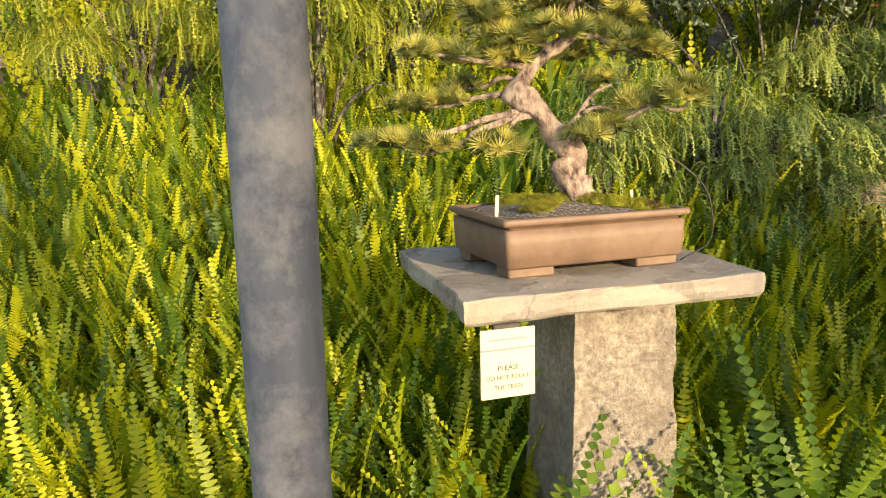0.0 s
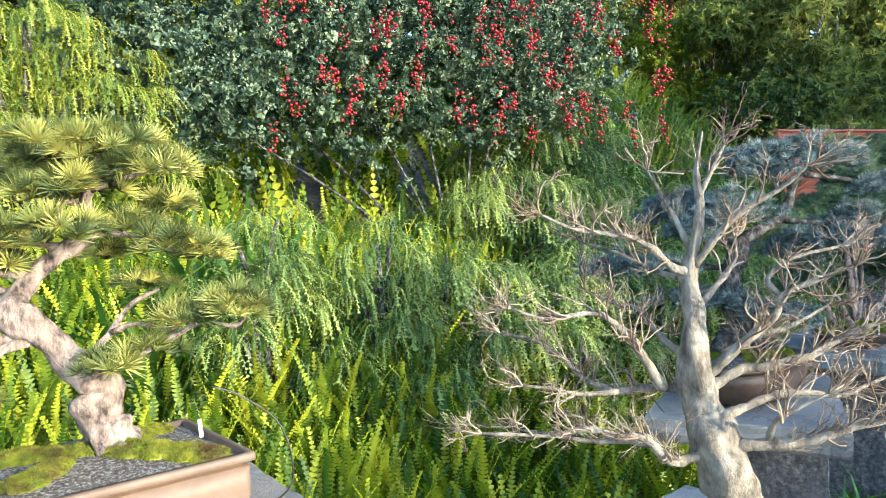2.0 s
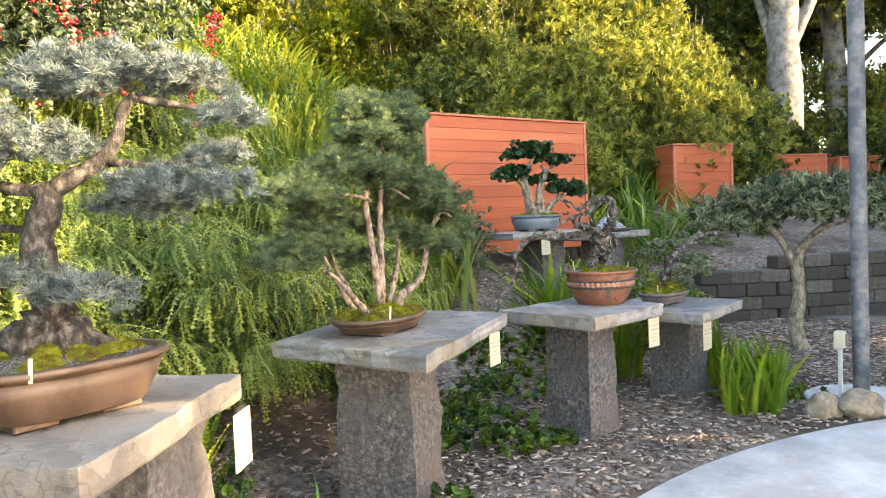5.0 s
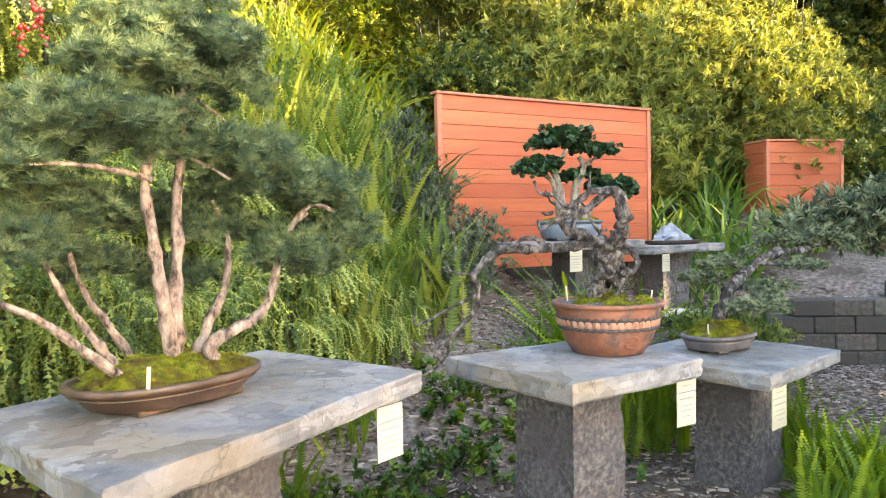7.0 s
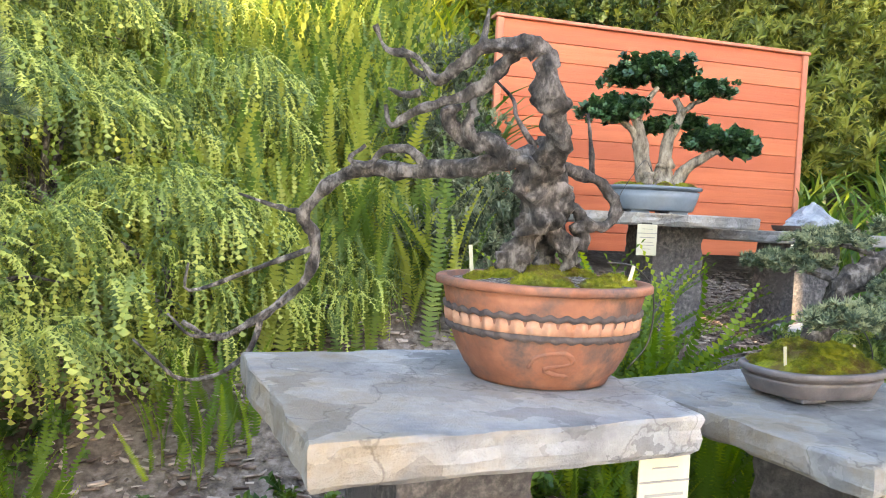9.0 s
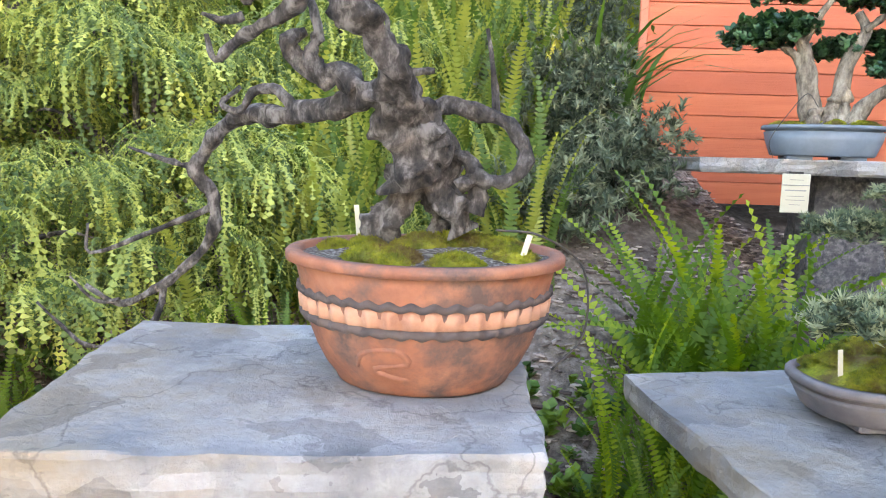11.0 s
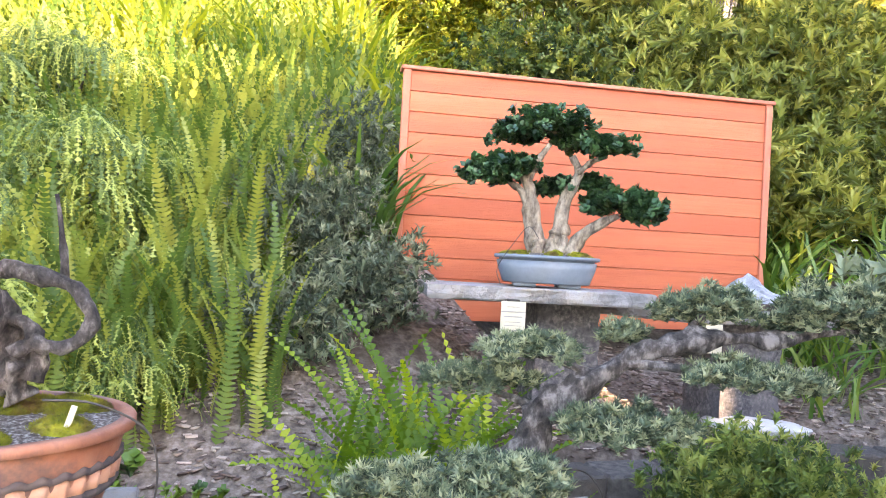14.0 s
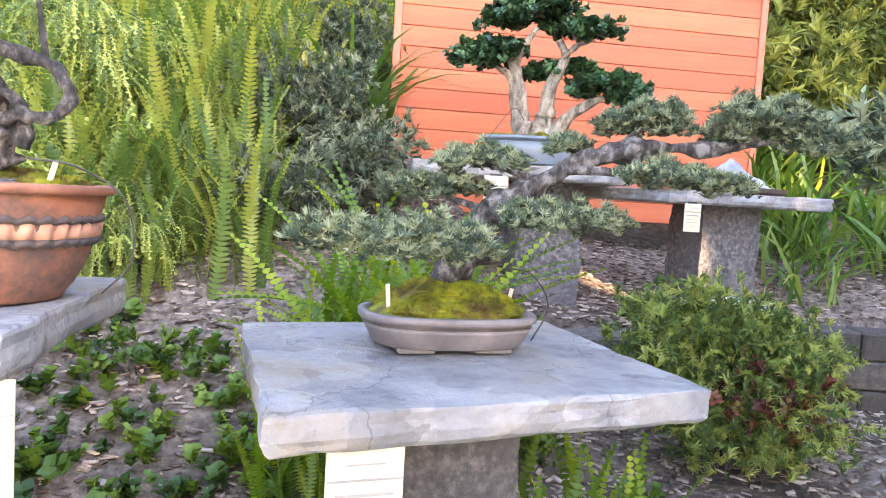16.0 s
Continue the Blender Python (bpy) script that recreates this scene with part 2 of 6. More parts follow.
    if leaf:
        tr = N.new("ShaderNodeBsdfTranslucent")
        hs = N.new("ShaderNodeHueSaturation")
        hs.inputs["Value"].default_value, hs.inputs["Saturation"].default_value = 1.5, 1.1
        hs.inputs["Hue"].default_value = 0.485
        L.new(colour, hs.inputs["Color"])
        L.new(hs.outputs[0], tr.inputs["Color"])
        ms = N.new("ShaderNodeMixShader")
        ms.inputs[0].default_value = leaf
        L.new(b.outputs[0], ms.inputs[1])
        L.new(tr.outputs[0], ms.inputs[2])
        L.new(ms.outputs[0], N["Material Output"].inputs["Surface"])
    return m


M = {}
M["fern"] = material("fern", [(0.06, 0.12, 0.008), (0.205, 0.275, 0.012), (0.46, 0.475, 0.02)], 1.2, 0.55, 0, leaf=0.4, island=True)
M["fern_leaf"] = material("fern_leaf", [(0.08, 0.16, 0.012), (0.22, 0.31, 0.018), (0.42, 0.45, 0.025)], 3, 0.55, 0, leaf=0.4, piece=True)
M["strap_leaf"] = material("strap_leaf", [(0.05, 0.13, 0.02), (0.11, 0.21, 0.03), (0.2, 0.28, 0.05)], 3, 0.45, 0, leaf=0.3, piece=True)
M["fern_dark"] = material("fern_dark", [(0.03, 0.085, 0.012), (0.06, 0.14, 0.018), (0.12, 0.19, 0.02)], 1.2, 0.55, 0, leaf=0.3, island=True)
M["weeping"] = material("weeping", [(0.08, 0.135, 0.032), (0.2, 0.27, 0.06), (0.4, 0.45, 0.105)], 1.5, 0.6, 0, leaf=0.35, island=True)
M["berry_leaf"] = material("berry_leaf", [(0.07, 0.11, 0.06), (0.14, 0.195, 0.105), (0.26, 0.31, 0.18)], 2, 0.5, 0, leaf=0.25, island=True)
M["berry"] = material("berry", [(0.2, 0.008, 0.01), (0.36, 0.015, 0.015)], 9, 0.4, 0, island=True)
M["yellow_leaf"] = material("yellow_leaf", [(0.14, 0.2, 0.02), (0.27, 0.31, 0.03), (0.42, 0.42, 0.05)], 0.8, 0.55, 0, leaf=0.4, island=True)
M["tree_leaf"] = material("tree_leaf", [(0.042, 0.0805, 0.02), (0.102, 0.1495, 0.03), (0.24, 0.2645, 0.05)], 0.6, 0.55, 0, leaf=0.35, island=True)
M["bamboo_leaf"] = material("bamboo_leaf", [(0.1125, 0.15, 0.03), (0.2125, 0.252, 0.05), (0.375, 0.384, 0.08)], 0.7, 0.55, 0, leaf=0.35, island=True)
M["strap"] = material("strap", [(0.05, 0.13, 0.02), (0.1, 0.2, 0.03), (0.2, 0.28, 0.05)], 2, 0.45, 0, leaf=0.3, island=True)
M["rosemary"] = material("rosemary", [(0.05, 0.075, 0.04), (0.11, 0.145, 0.085), (0.23, 0.265, 0.16)], 2, 0.6, 0, leaf=0.2, island=True)
M["ivy"] = material("ivy", [(0.035, 0.09, 0.015), (0.07, 0.15, 0.02), (0.15, 0.24, 0.03)], 2, 0.45, 0, leaf=0.3, island=True)
M["bush_leaf"] = material("bush_leaf", [(0.08, 0.14, 0.035), (0.19, 0.27, 0.06), (0.36, 0.41, 0.11)], 2, 0.5, 0, leaf=0.35, island=True)
M["red_leaf"] = material("red_leaf", [(0.1, 0.03, 0.02), (0.22, 0.06, 0.03), (0.18, 0.12, 0.03)], 2, 0.5, 0, leaf=0.3, island=True)
M["pine"] = material("pine", [(0.09, 0.115, 0.03), (0.215, 0.235, 0.052), (0.45, 0.42, 0.095)], 9, 0.55, 0, leaf=0.2, island=True)
M["pine_dark"] = material("pine_dark", [(0.04, 0.08, 0.04), (0.09, 0.145, 0.065), (0.19, 0.245, 0.105)], 9, 0.55, 0, leaf=0.2, island=True)
M["blue_needle"] = material("blue_needle", [(0.075, 0.105, 0.1), (0.13, 0.17, 0.16), (0.24, 0.28, 0.26)], 9, 0.6, 0, leaf=0.15, island=True)
M["juniper"] = material("juniper", [(0.05, 0.08, 0.045), (0.12, 0.16, 0.085), (0.29, 0.32, 0.18)], 9, 0.6, 0, leaf=0.2, island=True)
M["elm_leaf"] = material("elm_leaf", [(0.02, 0.06, 0.025), (0.035, 0.1, 0.035), (0.07, 0.15, 0.05)], 9, 0.4, 0, leaf=0.2, island=True)
M["moss"] = material("moss", [(0.14, 0.18, 0.008), (0.32, 0.345, 0.012), (0.5, 0.485, 0.025)], 30, 0.9, 0.9, 160, stains=(0.16, 0.10, 0.025), stain_scale=9)
M["soil"] = material("soil", [(0.06, 0.045, 0.035), (0.16, 0.13, 0.11), (0.5, 0.47, 0.42)], 130, 0.9, 1.0, 160)
M["mulch"] = material("mulch", [(0.095, 0.072, 0.055), (0.2, 0.155, 0.12), (0.33, 0.27, 0.225)], 22, 0.9, 1.0, 45, stains=(0.07, 0.05, 0.035), stain_scale=1.2)
M["chip"] = material("chip", [(0.099, 0.066, 0.0495), (0.231, 0.1705, 0.132), (0.462, 0.374, 0.308)], 20, 0.85, 0.4, 60, island=True)
M["path"] = material("path", [(0.52, 0.475, 0.43), (0.62, 0.575, 0.53), (0.7, 0.655, 0.61)], 4, 0.75, 0.12, 30, stains=(0.44, 0.4, 0.37), stain_scale=1.5, cells=2.6)
M["slab"] = material("slab", [(0.19, 0.188, 0.19), (0.3, 0.295, 0.29), (0.4, 0.385, 0.365)], 4.5, 0.75, 0.7, 34, stains=(0.27, 0.225, 0.17), stain_scale=2.3, flakes=6.5)
M["slab_warm"] = material("slab_warm", [(0.25, 0.215, 0.175), (0.36, 0.315, 0.255), (0.46, 0.41, 0.335)], 5, 0.75, 0.6, 38, stains=(0.23, 0.205, 0.185), stain_scale=2.5, flakes=5.5)
M["granite"] = material("granite", [(0.06, 0.058, 0.061), (0.125, 0.117, 0.116), (0.25, 0.225, 0.215)], 42, 0.85, 1.0, 45, stains=(0.13, 0.115, 0.115), stain_scale=4)
M["granite_warm"] = material("granite_warm", [(0.24, 0.2, 0.16), (0.36, 0.31, 0.25), (0.47, 0.42, 0.35)], 60, 0.85, 1.0, 50, stains=(0.2, 0.16, 0.13), stain_scale=4)
M["block"] = material("block", [(0.075, 0.066, 0.057), (0.135, 0.118, 0.1), (0.2, 0.178, 0.155)], 25, 0.9, 0.9, 55, piece=True)
M["rock"] = material("rock", [(0.2, 0.15, 0.1), (0.35, 0.27, 0.18), (0.5, 0.41, 0.29)], 7, 0.85, 0.7, 30, stains=(0.16, 0.13, 0.1), stain_scale=5)
M["concrete"] = material("concrete", [(0.42, 0.41, 0.39), (0.56, 0.55, 0.52)], 8, 0.85, 0.4, 60)
M["panel"] = material("panel", [(0.5, 0.115, 0.045), (0.58, 0.145, 0.055), (0.64, 0.18, 0.075)], 3, 0.6, 0.25, 25, stretch=(0.25, 1, 5), piece=True)
M["panel_frame"] = material("panel_frame", [(0.52, 0.15, 0.08), (0.6, 0.2, 0.11)], 5, 0.6, 0.2, 30)
M["pole"] = material("pole", [(0.054, 0.063, 0.078), (0.078, 0.09, 0.108), (0.108, 0.12, 0.141)], 9, 0.6, 0.12, 60, stains=(0.22, 0.215, 0.21), stain_scale=6, metal=0.0, stretch=(1, 1, 0.35))
M["white"] = material("white", [(0.72, 0.71, 0.68), (0.82, 0.81, 0.78)], 8, 0.35, 0.05, 40)
M["card"] = material("card", [(0.5, 0.455, 0.325), (0.57, 0.52, 0.38)], 6, 0.6, 0.05, 30)
M["ink_dark"] = material("ink_dark", [(0.03, 0.03, 0.03), (0.06, 0.06, 0.055)], 20, 0.7, 0)
M["ink"] = material("ink", [(0.22, 0.21, 0.2), (0.3, 0.29, 0.27)], 20, 0.7, 0)
M["brown_glaze"] = material("brown_glaze", [(0.055, 0.033, 0.022), (0.085, 0.052, 0.034), (0.13, 0.082, 0.056)], 7, 0.45, 0.15, 60, stains=(0.13, 0.085, 0.06), stain_scale=6)
M["tan_glaze"] = material("tan_glaze", [(0.12, 0.074, 0.047), (0.155, 0.098, 0.064), (0.19, 0.124, 0.083)], 6, 0.6, 0.1, 50)
M["terracotta"] = material("terracotta", [(0.2, 0.075, 0.042), (0.3, 0.115, 0.062), (0.38, 0.165, 0.095)], 5, 0.7, 0.2, 50, stains=(0.1, 0.065, 0.055), stain_scale=6)
M["grey_glaze"] = material("grey_glaze", [(0.1105, 0.0975, 0.0988), (0.1615, 0.1404, 0.1406), (0.221, 0.195, 0.19)], 7, 0.55, 0.15, 60)
M["blue_glaze"] = material("blue_glaze", [(0.12, 0.15, 0.18), (0.17, 0.205, 0.24)], 7, 0.5, 0.1, 60)
M["bark"] = material("bark", [(0.012, 0.01, 0.009), (0.085, 0.073, 0.064), (0.30, 0.27, 0.245)], 34, 0.9, 1.0, 95, stretch=(1, 1, 0.6))
M["twig"] = material("twig", [(0.13, 0.08, 0.05), (0.24, 0.165, 0.105), (0.4, 0.31, 0.215)], 6, 0.85, 0, island=True)
M["bark_pale"] = material("bark_pale", [(0.10, 0.077, 0.055), (0.28, 0.23, 0.17), (0.46, 0.395, 0.30)], 26, 0.85, 0.9, 45, stretch=(1, 1, 0.5))
M["bark_pine"] = material("bark_pine", [(0.05, 0.035, 0.03), (0.33, 0.24, 0.19), (0.52, 0.41, 0.33)], 34, 0.9, 1.0, 38, stretch=(1, 1, 0.5))
M["bark_far"] = material("bark_far", [(0.1, 0.095, 0.085), (0.2, 0.19, 0.175), (0.3, 0.29, 0.265)], 5, 0.9, 0.8, 12)
M["dark_band"] = material("dark_band", [(0.05, 0.04, 0.04), (0.1, 0.075, 0.065)], 12, 0.8, 0.3, 60)
M["band_clay"] = material("band_clay", [(0.3, 0.13, 0.075), (0.42, 0.21, 0.13), (0.5, 0.29, 0.19)], 8, 0.75, 0.3, 60)
M["wire"] = material("wire", [(0.04, 0.035, 0.03), (0.08, 0.07, 0.06)], 20, 0.5, 0, metal=0.3)
M["wood_dark"] = material("wood_dark", [(0.05, 0.035, 0.025), (0.09, 0.06, 0.045)], 8, 0.7, 0.4, 40)
M["suiseki"] = material("suiseki", [(0.2, 0.22, 0.25), (0.32, 0.34, 0.37), (0.46, 0.48, 0.5)], 8, 0.7, 0.8, 30)

# ---- ground ----
def step(a, b, x):
    s = np.clip((x - a) / (b - a), 0, 1)
    return s * s * (3 - 2 * s)


def path_edge(x):
    """The far edge of the pale paving."""
    round_part = -1.5 + np.sqrt(np.maximum(4.3 ** 2 - (x - 5.75) ** 2, 0.01))
    left = 0.72 + 0.12 * np.sin(x * 1.3)
    right = 1.2 + 0.1 * np.sin(x)
    k = step(2.2, 3.7, x)
    y = left * (1 - k) + np.maximum(round_part, left) * k
    k2 = step(8.0, 9.4, x)
    return y * (1 - k2) + right * k2


WALL = [(7.62, 5.42), (8.3, 5.52), (9.0, 5.75), (9.6, 5.87), (10.3, 5.72), (11.2, 5.05), (12.6, 4.25), (14.5, 3.9)]


def wall_y(x):
    return np.interp(x, [p[0] for p in WALL], [p[1] for p in WALL])


def ground(x, y):
    x, y = np.asarray(x, float), np.asarray(y, float)
    base = np.interp(x, [-6, 0, 2, 3.5, 5, 6.6, 7.6], [2.1, 2.5, 3.1, 3.9, 4.3, 4.15, 4.4])
    s = np.maximum(y - base, 0)
    bank = 0.56 * s * s / (s + 0.35)
    bank = np.where(bank > 3.8, 3.8 + 0.15 * (1 - np.exp(-(bank - 3.8))), bank)
    terr = np.clip(y - wall_y(x) - 0.12, 0, 30)
    top = np.interp(x, [9.8, 11.5], [0.40, 0.62])
    terrace = np.where(terr > 0, top * step(0, 0.12, terr) + 0.24 * np.minimum(terr, 4.5) + 0.02 * terr, 0)
    k = step(7.3, 8.0, x)
    z = bank * (1 - k) + terrace * k
    z = z + (0.035 * np.sin(x * 2.3 + y) * np.cos(y * 1.9 - x) + 0.02) * step(0.0, 0.5, y - path_edge(x))
    far = np.hypot(x - 5, y - 3)
    z = z - 0.03 * step(0.0, 0.3, path_edge(x) - y)
    return np.where(far > 45, z * np.clip(1 - (far - 45) / 60, 0, 1), z)


gx = np.concatenate([-np.geomspace(900, 6.2, 22), np.arange(-6, 16.01, 0.1), np.geomspace(16.2, 900, 22)])
gy = np.concatenate([-np.geomspace(900, 4.2, 20), np.arange(-4, 12.01, 0.1), np.geomspace(12.2, 900, 24)])
GX, GY = np.meshgrid(gx, gy)
GV = np.stack([GX, GY, ground(GX, GY)], -1).reshape(-1, 3)
ny, nx = GX.shape
idx = np.arange(ny * nx).reshape(ny, nx)
GF = np.stack([idx[:-1, :-1], idx[:-1, 1:], idx[1:, 1:], idx[1:, :-1]], -1).reshape(-1, 4)
tagged(part("ground", mesh_np("ground", GV, GF, True), M["mulch"]), "brown bark-mulch bed rising into a planted bank", "ground", kind="structure")

# paving with a real edge
px_ = np.linspace(-14, 16, 400)
pv, pf = [], []
for x in px_:
    e = float(path_edge(x))
    pv += [(x, -9, 0.0), (x, e - 0.35, 0.0), (x, e - 0.015, 0.0), (x, e, -0.008), (x, e + 0.004, -0.12)]
for i in range(len(px_) - 1):
    for k in range(4):
        a = i * 5 + k
        pf.append((a, a + 5, a + 6, a + 1))
tagged(part("path", mesh_of("path", pv, pf), M["path"]), "pale stamped concrete path with a curved edge", "path", kind="structure")


# ---- stone tables ----
def slab_mesh(corners, top, thick, seed):
    """A split stone slab: a four-sided outline with chipped edges, a cleft face with shallow flakes."""
    r = np.random.default_rng(seed)
    ring = []
    n = 26
    for i in range(4):
        a, b = np.array(corners[i]), np.array(corners[(i + 1) % 4])
        side = np.array([b[1] - a[1], a[0] - b[0]]) / np.linalg.norm(b - a)
        ph = r.random(3) * 6.28
        for k in range(n):
            s = k / n
            bow = math.sin(math.pi * s) * (0.007 * math.sin(5 * s + ph[0]) + 0.004 * math.sin(13 * s + ph[1])) + 0.002 * math.sin(31 * s + ph[2]) * (k > 0)
            ring.append(a + (b - a) * s + side * bow)
    ring = np.array(ring)
    c = ring.mean(0)
    m = len(ring)

    def cleft(x, y):
        """Flake steps and a slow swell."""
        v = noise.noise(Vector((x * 3.1, y * 3.1, seed))) + 0.35 * noise.noise(Vector((x * 9, y * 9, seed)))
        return -0.0028 * min(1, max(0, (v - 0.08) * 14)) - 0.002 * min(1, max(0, (v + 0.3) * 14)) + 0.001 * noise.noise(Vector((x * 16, y * 16, seed)))

    V, F = [], []
    layers = [(-1.0, 0.016), (-0.86, 0.004), (-0.6, 0.001), (-0.36, 0.003), (-0.14, 0.0), (-0.05, 0.002), (0.0, 0.006)]
    for j, (f, inset) in enumerate(layers):
        for i, p in enumerate(ring):
            d = (c - p) / np.linalg.norm(c - p)
            q3 = Vector((p[0] * 11, p[1] * 11, f * 4 + seed))
            chip = max(0, noise.noise(q3 * 0.6) - 0.18) * (0.05 if j in (0, 6) else 0.02)
            q = p + d * (inset + chip + 0.004 * noise.noise(q3) + 0.0035 * noise.noise(q3 * 3))
            V.append((q[0], q[1], top + f * thick + 0.0025 * noise.noise(q3 * 0.7) * (j < 6) + (cleft(*q) if j == 6 else 0)))
    for j in range(len(layers) - 1):
        for i in range(m):
            i2 = (i + 1) % m
            F.append((j * m + i, j * m + i2, (j + 1) * m + i2, (j + 1) * m + i))
    last = (len(layers) - 1) * m
    for f in (0.93, 0.87, 0.8, 0.72, 0.64, 0.55, 0.46, 0.36, 0.26, 0.15, 0.05):
        o = len(V)
        for i in range(m):
            p = c + (ring[i] - c) * f
            V.append((p[0], p[1], top + cleft(*p)))
        for i in range(m):
            i2 = (i + 1) % m
            F.append((last + i, last + i2, o + i2, o + i))
        last = o
    F.append(tuple(last + i for i in range(m)))
    F.append(tuple(range(m - 1, -1, -1)))
    return mesh_of("slab", V, F, False)


def pedestal_mesh(cx, cy, wx, wy, rz, z0, z1, seed):
    """A rough-hewn stone post, wider at the foot."""
    V, F = [], []
    n, h = 12, 30
    ca, sa = math.cos(radians(rz)), math.sin(radians(rz))
    prof = []
    for i in range(4):
        a = [(-1, -1), (1, -1), (1, 1), (-1, 1)][i]
        b = [(1, -1), (1, 1), (-1, 1), (-1, -1)][i]
        for k in range(n):
            s = k / n
            prof.append((a[0] + (b[0] - a[0]) * s, a[1] + (b[1] - a[1]) * s))
    m = len(prof)
    for j in range(h + 1):
        t = j / h
        z = z0 + (z1 - z0) * t
        f = 1.06 - 0.08 * t
        for (u, v) in prof:
            q = Vector((u * wx / 2 * f, v * wy / 2 * f, z))
            d = noise.noise(q * 6 + Vector((seed, 0, 0))) * 0.018 + noise.noise(q * 20 + Vector((0, seed, 0))) * 0.012 + noise.noise(q * 55 + Vector((0, 0, seed))) * 0.005
            l = math.hypot(q.x, q.y)
            q.x, q.y = q.x * (1 + d / l), q.y * (1 + d / l)
            V.append((cx + q.x * ca - q.y * sa, cy + q.x * sa + q.y * ca, q.z))
    for j in range(h):
        for i in range(m):
            i2 = (i + 1) % m
            F.append((j * m + i, j * m + i2, (j + 1) * m + i2, (j + 1) * m + i))
    F.append(tuple(h * m + i for i in range(m)))
    return mesh_of("pedestal", V, F, False)


def table(corners, top, thick, ped, mats, label, seed):
    """ped: cx, cy, wx, wy, turn, foot."""
    cx, cy, wx, wy, rz, foot = ped
    t = thing("stone_table", (cx, cy, foot), 0, label, "stone table", "stone display tables")
    off = Vector((-cx, -cy, -foot))
    for nm, me, mt in (("slab", slab_mesh(corners, top, thick, seed), mats[0]), ("pedestal", pedestal_mesh(cx, cy, wx, wy, rz, foot - 0.06, top - thick + 0.004, seed), mats[1])):
        me.transform(Matrix.Translation(off))
        part(nm, me, mt, t)
    return t


table([(0.07, 1.6), (0.86, 1.84), (0.70, 2.56), (-0.11, 2.34)], 1.06, 0.065, (0.47, 2.02, 0.30, 0.32, 14, 0.12), (M["slab_warm"], M["granite_warm"]), "sunlit tan stone slab table on a rough pillar among ferns", 1)
table([(1.30, 1.22), (2.05, 1.52), (1.90, 2.12), (1.18, 1.80)], 0.90, 0.085, (1.62, 1.68, 0.34, 0.34, 20, 0.06), (M["slab_warm"], M["granite_warm"]), "tan stone slab table under a white oval pot", 2)
table([(2.53, 2.11), (3.16, 2.77), (2.74, 3.22), (2.10, 2.60)], 0.96, 0.09, (2.72, 2.68, 0.36, 0.42, 46, 0.08), (M["slab_warm"], M["granite"]), "weathered stone slab table with chipped edge", 3)
table([(3.96, 2.83), (5.04, 3.51), (4.72, 4.30), (3.68, 3.68)], 0.89, 0.08, (4.28, 3.60, 0.37, 0.40, 32, 0.06), (M["slab"], M["granite"]), "wide grey stone slab table on a dark pillar", 4)
table([(5.52, 3.28), (6.29, 3.36), (6.30, 4.06), (5.44, 4.03)], 0.82, 0.085, (5.86, 3.70, 0.32, 0.32, 8, 0.02), (M["slab"], M["granite"]), "grey stone slab table under a terracotta pot", 5)
table([(6.68, 3.32), (7.58, 3.55), (7.47, 4.36), (6.57, 4.17)], 0.70, 0.075, (7.03, 3.76, 0.30, 0.30, 8, 0.03), (M["slab"], M["granite"]), "grey-brown stone slab table under a juniper", 6)
table([(7.2, 5.73), (8.32, 5.65), (8.38, 6.34), (7.26, 6.42)], 1.25, 0.07, (7.98, 6.08, 0.34, 0.30, 0, 0.5), (M["slab"], M["granite"]), "grey stone slab table before the orange panel", 7)
table([(8.58, 5.80), (9.64, 5.92), (9.46, 6.56), (8.2, 6.36)], 1.185, 0.075, (9.06, 6.17, 0.38, 0.34, 5, 0.52), (M["slab"], M["granite"]), "grey stone slab table carrying a viewing stone", 8)


# ---- orange panels ----
def panel(x, y, z0, w, h, depth, rz, boards, label):
    """A timber screen: a solid core clad in boards, with corner trim and a capping; front is -y."""
    p = thing("garden_panel", (x, y, z0), rz, label, "garden screen", "orange timber screens")
    part("core", mesh_of("core", *box(-w / 2 + 0.012, 0.02, 0, w / 2 - 0.012, depth - 0.02, h - 0.02), False), M["panel_frame"], p)
    bh = h / boards
    bw = bevel_box(w - 0.10, 0.02, bh - 0.0035, 0.003)
    for i in range(boards):
        part("board", bw, M["panel"], p, loc=(0, 0.012, i * bh))
    if depth > 0.1:
        side = bevel_box(0.02, depth - 0.06, bh - 0.0035, 0.003)
        for i in range(boards):
            part("board", side, M["panel"], p, loc=(-w / 2 + 0.006, depth / 2, i * bh))
    trim = bevel_box(0.05, 0.035, h, 0.004)
    for sx in (-1, 1):
        part("corner_trim", trim, M["panel_frame"], p, loc=(sx * (w / 2 - 0.024), 0.008, 0))
    part("capping", bevel_box(w + 0.03, depth + 0.03, 0.025, 0.004), M["panel_frame"], p, loc=(0, depth / 2 - 0.005, h))
    for sx in (-0.8, 0.8):
        part("post", mesh_of("post", *box(sx * w / 2 - 0.05, 0.03, -0.5, sx * w / 2 + 0.05, depth - 0.03, 0.01), False), M["wood_dark"], p)
    return p


panel(8.515, 7.06, 0.975, 2.64, 1.62, 0.09, -1.0, 12, "large terracotta-orange horizontal board screen")
panel(12.72, 7.13, 1.12, 1.12, 1.28, 0.5, -20, 9, "orange board screen with a sunlit patch")
panel(16.75, 7.55, 1.15, 1.2, 1.2, 0.7, -24, 8, "orange board screen near the big tree")
panel(18.3, 7.1, 1.15, 1.0, 1.15, 0.5, -24, 8, "small orange board screen among dark hedges")
panel(21.5, 7.9, 1.15, 1.2, 1.2, 0.5, -24, 8, "small orange board screen among dark hedges")

